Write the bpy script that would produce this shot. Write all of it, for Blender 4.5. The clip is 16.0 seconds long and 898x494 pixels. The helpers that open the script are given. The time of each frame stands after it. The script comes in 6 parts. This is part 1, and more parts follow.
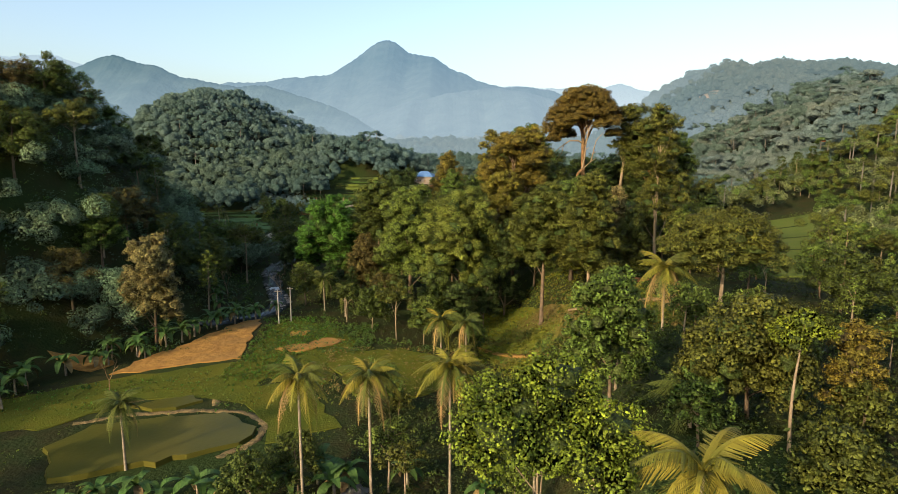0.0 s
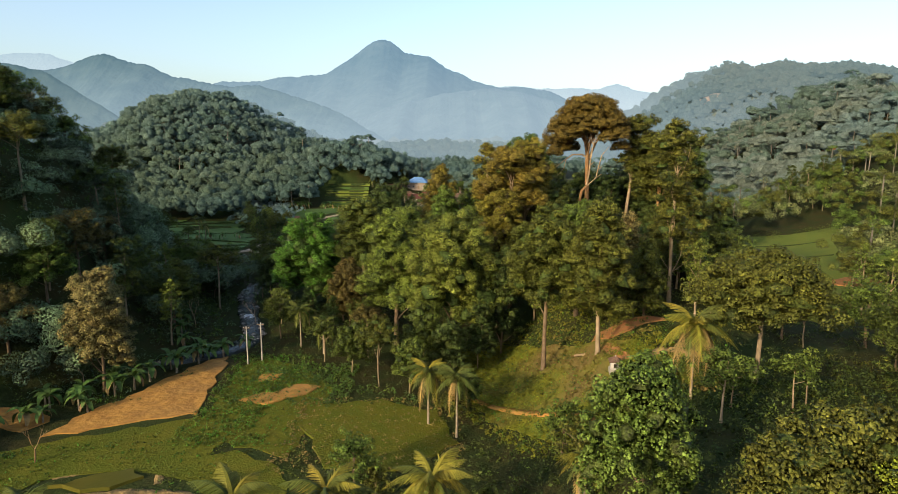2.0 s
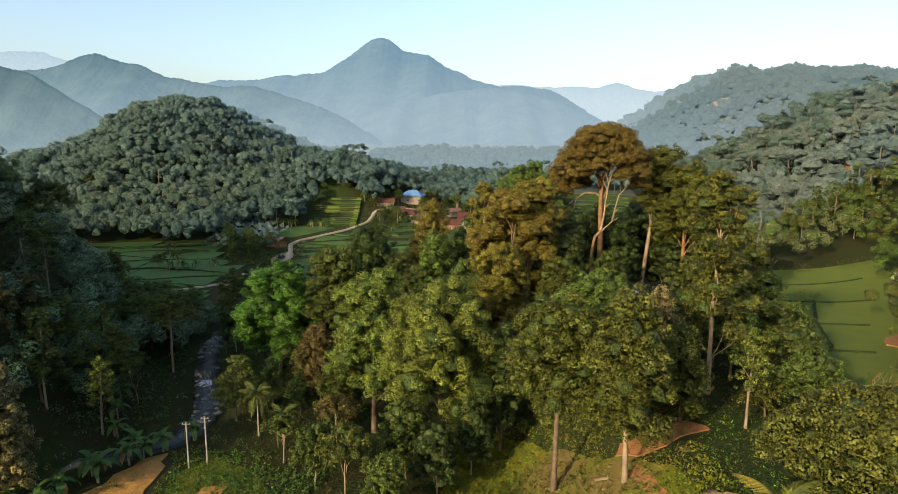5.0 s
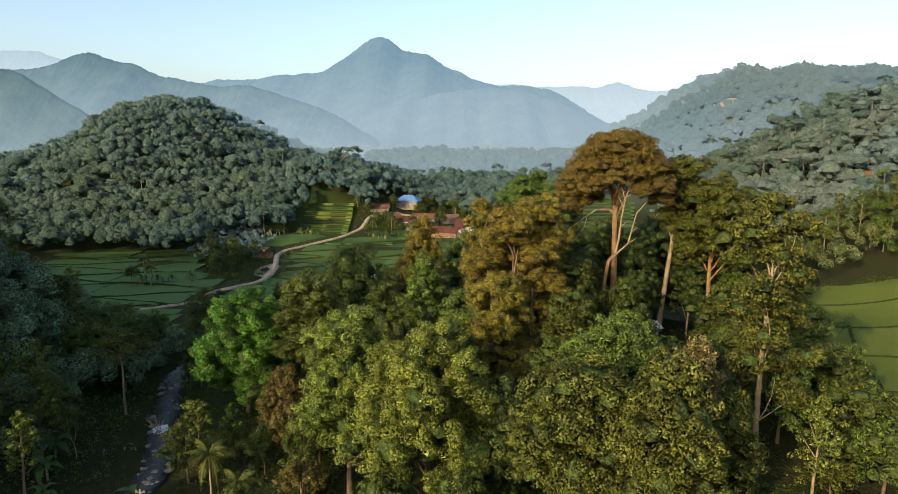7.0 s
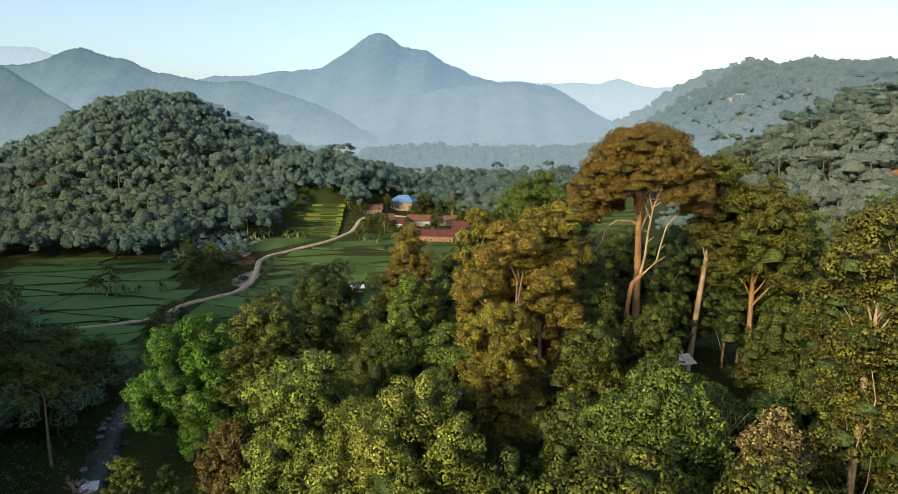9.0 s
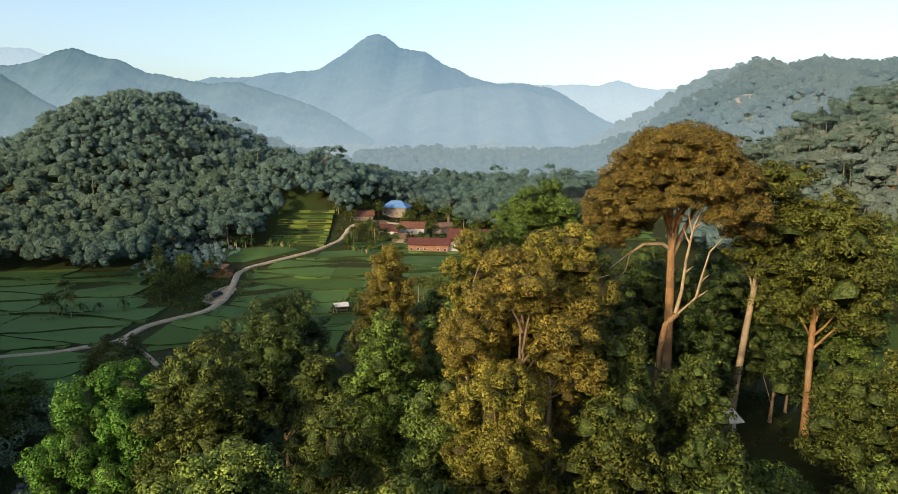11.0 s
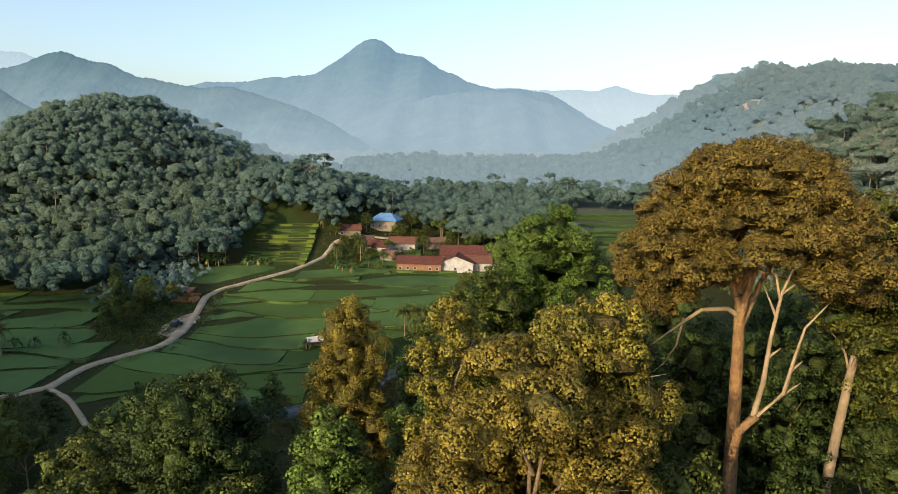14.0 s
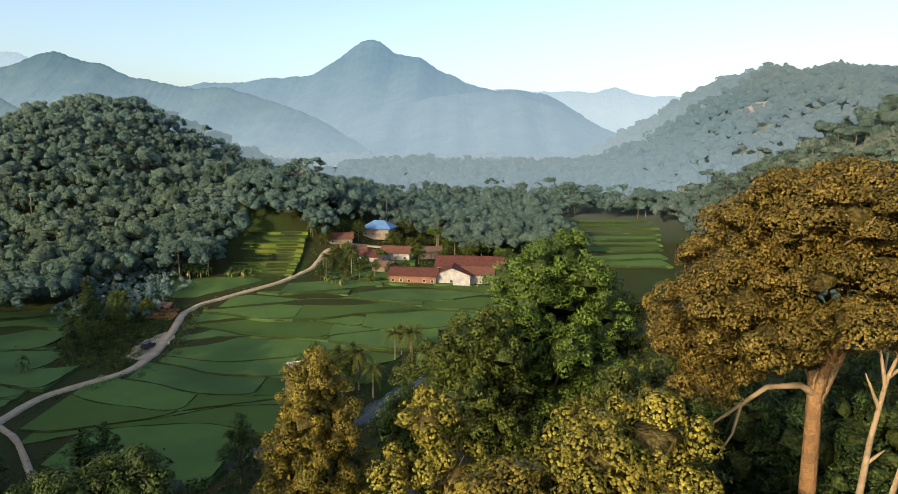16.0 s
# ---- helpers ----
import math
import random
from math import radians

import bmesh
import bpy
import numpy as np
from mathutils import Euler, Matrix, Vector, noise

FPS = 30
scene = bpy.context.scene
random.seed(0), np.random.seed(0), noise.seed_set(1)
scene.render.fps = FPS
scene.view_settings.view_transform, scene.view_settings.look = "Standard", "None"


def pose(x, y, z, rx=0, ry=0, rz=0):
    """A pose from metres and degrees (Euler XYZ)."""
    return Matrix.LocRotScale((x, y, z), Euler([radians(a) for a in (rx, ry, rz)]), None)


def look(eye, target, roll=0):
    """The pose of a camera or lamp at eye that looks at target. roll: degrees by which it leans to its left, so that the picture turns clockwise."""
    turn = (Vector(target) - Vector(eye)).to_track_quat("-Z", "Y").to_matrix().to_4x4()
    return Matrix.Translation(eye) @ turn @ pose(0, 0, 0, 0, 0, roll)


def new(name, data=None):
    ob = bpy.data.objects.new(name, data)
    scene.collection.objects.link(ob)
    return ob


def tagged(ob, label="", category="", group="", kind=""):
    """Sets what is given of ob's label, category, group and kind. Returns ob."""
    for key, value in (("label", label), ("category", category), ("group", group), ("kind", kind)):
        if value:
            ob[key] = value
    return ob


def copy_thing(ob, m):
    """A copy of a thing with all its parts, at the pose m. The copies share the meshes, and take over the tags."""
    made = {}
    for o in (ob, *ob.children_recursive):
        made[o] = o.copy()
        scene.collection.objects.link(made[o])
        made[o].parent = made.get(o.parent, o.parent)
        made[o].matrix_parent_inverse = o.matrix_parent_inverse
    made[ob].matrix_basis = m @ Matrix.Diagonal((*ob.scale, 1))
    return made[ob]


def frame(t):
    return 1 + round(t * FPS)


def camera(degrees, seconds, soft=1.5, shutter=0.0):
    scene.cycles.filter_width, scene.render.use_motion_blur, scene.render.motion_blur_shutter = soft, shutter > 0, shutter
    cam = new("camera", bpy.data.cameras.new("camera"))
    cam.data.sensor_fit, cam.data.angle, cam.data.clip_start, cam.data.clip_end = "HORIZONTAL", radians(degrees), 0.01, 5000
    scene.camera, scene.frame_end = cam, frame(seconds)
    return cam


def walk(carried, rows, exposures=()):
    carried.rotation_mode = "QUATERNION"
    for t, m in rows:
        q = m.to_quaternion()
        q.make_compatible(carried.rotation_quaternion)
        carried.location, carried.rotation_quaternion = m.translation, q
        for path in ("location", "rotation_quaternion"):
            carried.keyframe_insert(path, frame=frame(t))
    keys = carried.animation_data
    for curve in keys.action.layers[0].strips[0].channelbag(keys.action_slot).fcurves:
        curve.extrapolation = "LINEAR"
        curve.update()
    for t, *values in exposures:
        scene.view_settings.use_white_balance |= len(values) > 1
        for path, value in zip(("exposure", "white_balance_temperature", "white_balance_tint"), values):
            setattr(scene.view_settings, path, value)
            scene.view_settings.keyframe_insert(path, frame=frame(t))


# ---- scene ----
cam = camera(71.1, 16.0, soft=0.7)
METRES, EYE, TILT, LEAN, TURN = 150.0, 50.0, -9.3, 0.0, 0.0
ROWS = [
    (0.0, 0.0, 0.0, 0.0, 0.0, 0.0, -0.0),
    (0.5, 0.0017, 0.027, 0.0095, -0.22, -0.02, 0.0),
    (1.0, 0.0037, 0.0535, 0.0196, -0.3, -0.03, -0.04),
    (1.5, 0.0058, 0.0798, 0.0307, -0.32, -0.03, -0.09),
    (2.0, 0.0077, 0.1055, 0.0433, -0.36, -0.05, -0.11),
    (2.5, 0.01, 0.1318, 0.0571, -0.35, -0.09, -0.1),
    (3.0, 0.0124, 0.1582, 0.0723, -0.36, -0.16, -0.1),
    (3.5, 0.0152, 0.1849, 0.0873, -0.35, -0.18, -0.09),
    (4.0, 0.0173, 0.2119, 0.1024, -0.39, -0.2, -0.11),
    (4.5, 0.0195, 0.2395, 0.118, -0.4, -0.27, -0.13),
    (7.0, 0.0331, 0.3933, 0.1647, -0.43, -0.33, -0.15),
    (7.5, 0.0359, 0.4285, 0.1701, -0.43, -0.4, -0.15),
    (8.0, 0.0389, 0.4647, 0.1759, -0.44, -0.47, -0.14),
    (8.5, 0.042, 0.5015, 0.1821, -0.45, -0.54, -0.15),
    (9.0, 0.0452, 0.5386, 0.1884, -0.45, -0.6, -0.16),
    (11.5, 0.0614, 0.7143, 0.2179, -0.57, -0.33, -0.17),
    (12.0, 0.0641, 0.7452, 0.2228, -0.61, -0.21, -0.2),
    (12.5, 0.0666, 0.7727, 0.2275, -0.65, -0.13, -0.21),
    (13.0, 0.0693, 0.8, 0.236, -0.69, -0.09, -0.21),
    (13.5, 0.0718, 0.8263, 0.2435, -0.72, -0.01, -0.21),
    (14.0, 0.0739, 0.8515, 0.2504, -0.77, 0.02, -0.22),
    (14.5, 0.0758, 0.8761, 0.2573, -0.83, 0.06, -0.26),
    (15.0, 0.0779, 0.9007, 0.264, -0.86, 0.08, -0.25),
    (15.5, 0.0799, 0.9249, 0.2707, -0.9, 0.11, -0.3),
    (16.0, 0.0821, 0.949, 0.2774, -0.92, 0.11, -0.28),
]
walk(cam, [(t, pose(0, 0, EYE, TILT, LEAN, TURN) @ pose(METRES * x, METRES * y, METRES * z, 90 + pitch, roll, yaw)) for t, x, y, z, yaw, pitch, roll in ROWS])

# ---- light ----
SUN_AZ, SUN_EL = 219.0, 20.0        # degrees: azimuth from +y clockwise, height over the horizon
to_sun = Vector((math.sin(radians(SUN_AZ)) * math.cos(radians(SUN_EL)), math.cos(radians(SUN_AZ)) * math.cos(radians(SUN_EL)), math.sin(radians(SUN_EL))))
world = bpy.data.worlds.new("sky")
world.use_nodes = True
scene.world = world
wn = world.node_tree.nodes
sky = wn.new("ShaderNodeTexSky")
sky.sky_type = "NISHITA"
sky.sun_disc = False
sky.sun_elevation = radians(SUN_EL)
sky.sun_rotation = radians(SUN_AZ)
sky.air_density, sky.dust_density, sky.ozone_density, sky.altitude = 1.0, 3.6, 1.0, 300
wn["Background"].inputs["Strength"].default_value = 0.15
world.node_tree.links.new(sky.outputs["Color"], wn["Background"].inputs["Color"])
sun_data = bpy.data.lights.new("sun", "SUN")
sun_data.energy, sun_data.angle, sun_data.color = 2.8, radians(0.6), (1.0, 0.77, 0.48)
sun = new("sun", sun_data)
sun.matrix_world = look(to_sun * 900, (0, 0, 0))
scene.view_settings.exposure = 0.95


# ---- materials ----
def material(name, base, other=None, scale=0.5, rough=0.8, bump=0.0, bump_scale=4.0, island=0.0, through_light=0.0, metal=0.0, patchy=None, glow=None, spec=0.08, cells=0.0, cell_tone=0.5, cell_bump=1.0, haze_sheen=0.0, gaps=0.0, even=0.0, zone=None):
    """base and other mix by a two-scale noise; island: tone spread per leaf; patchy: third colour in large patches;
    glow: (low colour, high colour, z0, z1, strength) of emission standing for haze on far woods, soil and ranges;
    gaps: how far the leaf spots reach in their cells, the rest being open; even: how far normals bend upward,
    flattening canopy shading as haze does; zone: a pale haze colour painted in beyond y0 to y1."""
    m = bpy.data.materials.new(name)
    m.use_nodes = True
    n, l = m.node_tree.nodes, m.node_tree.links
    b = n["Principled BSDF"]
    b.inputs["Roughness"].default_value = rough
    b.inputs["Metallic"].default_value = metal
    b.inputs["Specular IOR Level"].default_value = spec
    # Blue-green sheen imitates a veil of haze on far leaves; zero elsewhere.
    b.inputs["Sheen Weight"].default_value, b.inputs["Sheen Roughness"].default_value = haze_sheen, 0.7
    b.inputs["Sheen Tint"].default_value = (0.45, 0.80, 0.85, 1)
    geo = n.new("ShaderNodeNewGeometry")
    other = other or [c * 0.7 for c in base]
    noise1 = n.new("ShaderNodeTexNoise")
    noise1.inputs["Scale"].default_value, noise1.inputs["Detail"].default_value = scale, 6
    l.new(geo.outputs["Position"], noise1.inputs["Vector"])
    ramp = n.new("ShaderNodeMapRange")
    ramp.inputs[1].default_value, ramp.inputs[2].default_value = 0.36, 0.64
    l.new(noise1.outputs["Fac"], ramp.inputs[0])
    mix = n.new("ShaderNodeMix")
    mix.data_type = "RGBA"
    mix.inputs[6].default_value, mix.inputs[7].default_value = (*base, 1), (*other, 1)
    l.new(ramp.outputs[0], mix.inputs[0])
    colour = mix.outputs[2]
    if patchy:
        noise2 = n.new("ShaderNodeTexNoise")
        noise2.inputs["Scale"].default_value, noise2.inputs["Detail"].default_value = scale * 0.13, 3
        l.new(geo.outputs["Position"], noise2.inputs["Vector"])
        ramp2 = n.new("ShaderNodeMapRange")
        ramp2.inputs[1].default_value, ramp2.inputs[2].default_value = 0.48, 0.66
        l.new(noise2.outputs["Fac"], ramp2.inputs[0])
        mix2 = n.new("ShaderNodeMix")
        mix2.data_type = "RGBA"
        mix2.inputs[7].default_value = (*patchy, 1)
        l.new(ramp2.outputs[0], mix2.inputs[0])
        l.new(colour, mix2.inputs[6])
        colour = mix2.outputs[2]
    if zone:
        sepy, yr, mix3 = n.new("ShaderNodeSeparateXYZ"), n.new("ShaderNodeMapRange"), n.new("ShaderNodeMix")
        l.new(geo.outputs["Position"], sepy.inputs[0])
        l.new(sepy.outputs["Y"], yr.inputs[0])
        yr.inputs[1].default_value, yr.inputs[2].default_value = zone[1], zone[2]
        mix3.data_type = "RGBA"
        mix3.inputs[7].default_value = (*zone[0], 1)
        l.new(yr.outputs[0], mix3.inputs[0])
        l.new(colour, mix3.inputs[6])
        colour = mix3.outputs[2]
    if island:
        hsv = n.new("ShaderNodeHueSaturation")
        val = n.new("ShaderNodeMapRange")
        val.inputs[3].default_value, val.inputs[4].default_value = 1 - island, 1 + island
        l.new(geo.outputs["Random Per Island"], val.inputs[0])
        l.new(val.outputs[0], hsv.inputs["Value"])
        info = n.new("ShaderNodeObjectInfo")
        hue = n.new("ShaderNodeMapRange")
        hue.inputs[3].default_value, hue.inputs[4].default_value = 0.488, 0.512
        l.new(info.outputs["Random"], hue.inputs[0])
        l.new(hue.outputs[0], hsv.inputs["Hue"])
        l.new(colour, hsv.inputs["Color"])
        colour = hsv.outputs["Color"]
    if cells:
        vor = n.new("ShaderNodeTexVoronoi")
        vor.inputs["Scale"].default_value = cells
        l.new(geo.outputs["Position"], vor.inputs["Vector"])
        tone, hs = n.new("ShaderNodeMapRange"), n.new("ShaderNodeHueSaturation")
        tone.inputs[3].default_value, tone.inputs[4].default_value = 1 - cell_tone, 1 + cell_tone
        sepc = n.new("ShaderNodeSeparateColor")
        l.new(vor.outputs["Color"], sepc.inputs[0])
        coarse, both = n.new("ShaderNodeTexNoise"), n.new("ShaderNodeMath")
        coarse.inputs["Scale"].default_value, coarse.inputs["Detail"].default_value = cells * 0.45, 3
        l.new(geo.outputs["Position"], coarse.inputs["Vector"])
        both.operation = "MULTIPLY_ADD"
        both.inputs[1].default_value = 1.6
        l.new(coarse.outputs["Fac"], both.inputs[0])
        l.new(sepc.outputs[0], both.inputs[2])
        tone.inputs[1].default_value, tone.inputs[2].default_value = 0.45, 2.15
        tone.clamp = False
        l.new(both.outputs[0], tone.inputs[0])
        l.new(tone.outputs[0], hs.inputs["Value"])
        l.new(colour, hs.inputs["Color"])
        colour = hs.outputs["Color"]
        cb = n.new("ShaderNodeBump")
        cb.invert = True
        cb.inputs["Strength"].default_value, cb.inputs["Distance"].default_value = cell_bump, 1.2 / cells
        l.new(vor.outputs["Distance"], cb.inputs["Height"])
        l.new(cb.outputs["Normal"], b.inputs["Normal"])
        if gaps:
            wide, cut = n.new("ShaderNodeMath"), n.new("ShaderNodeMath")
            wide.operation, wide.inputs[1].default_value, wide.inputs[2].default_value = "MULTIPLY_ADD", 0.36, gaps - 0.18
            l.new(sepc.outputs[1], wide.inputs[0])
            cut.operation = "LESS_THAN"
            l.new(vor.outputs["Distance"], cut.inputs[0])
            l.new(wide.outputs[0], cut.inputs[1])
            l.new(cut.outputs[0], b.inputs["Alpha"])
        # Normals turned upward flatten the shading, imitating low contrast in haze.
        if even:
            up = n.new("ShaderNodeMix")
            up.data_type = "VECTOR"
            up.inputs[0].default_value, up.inputs[5].default_value = even, (0.0, -0.25, 0.97)
            l.new(cb.outputs["Normal"], up.inputs[4])
            l.new(up.outputs[1], b.inputs["Normal"])
    l.new(colour, b.inputs["Base Color"])
    if bump:
        noise3 = n.new("ShaderNodeTexNoise")
        noise3.inputs["Scale"].default_value, noise3.inputs["Detail"].default_value = bump_scale, 5
        l.new(geo.outputs["Position"], noise3.inputs["Vector"])
        bn = n.new("ShaderNodeBump")
        bn.inputs["Strength"].default_value, bn.inputs["Distance"].default_value = bump, 1.0 / bump_scale
        l.new(noise3.outputs["Fac"], bn.inputs["Height"])
        l.new(bn.outputs["Normal"], b.inputs["Normal"])
    # Emission imitates haze, changing colour with height; these surfaces are no light sources.
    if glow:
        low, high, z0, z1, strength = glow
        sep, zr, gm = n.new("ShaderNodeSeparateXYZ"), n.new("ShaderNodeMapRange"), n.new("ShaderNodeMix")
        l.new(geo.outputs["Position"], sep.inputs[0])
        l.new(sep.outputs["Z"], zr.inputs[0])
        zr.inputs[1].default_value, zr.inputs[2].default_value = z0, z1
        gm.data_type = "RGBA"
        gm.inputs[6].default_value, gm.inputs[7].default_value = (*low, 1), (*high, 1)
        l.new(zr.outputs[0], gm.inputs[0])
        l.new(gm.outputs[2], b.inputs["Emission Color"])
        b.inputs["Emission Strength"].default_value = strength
    if through_light:
        tr = n.new("ShaderNodeBsdfTranslucent")
        l.new(colour, tr.inputs["Color"])
        ms = n.new("ShaderNodeMixShader")
        ms.inputs[0].default_value = through_light
        if gaps:
            part_light = n.new("ShaderNodeMath")
            part_light.operation, part_light.inputs[1].default_value = "MULTIPLY", through_light
            l.new(cut.outputs[0], part_light.inputs[0])
            l.new(part_light.outputs[0], ms.inputs[0])
        l.new(b.outputs[0], ms.inputs[1])
        l.new(tr.outputs[0], ms.inputs[2])
        l.new(ms.outputs[0], n["Material Output"].inputs["Surface"])
    return m


def leaf(name, a, b, island=0.34, cells=3.8, gaps=0.44):
    return material(name, [0.97 * c for c in a], [0.97 * c for c in b], scale=0.35, rough=0.55, island=island, through_light=0.1, cells=cells, cell_tone=0.80, cell_bump=0.4, spec=0.12, gaps=gaps if cells else 0)


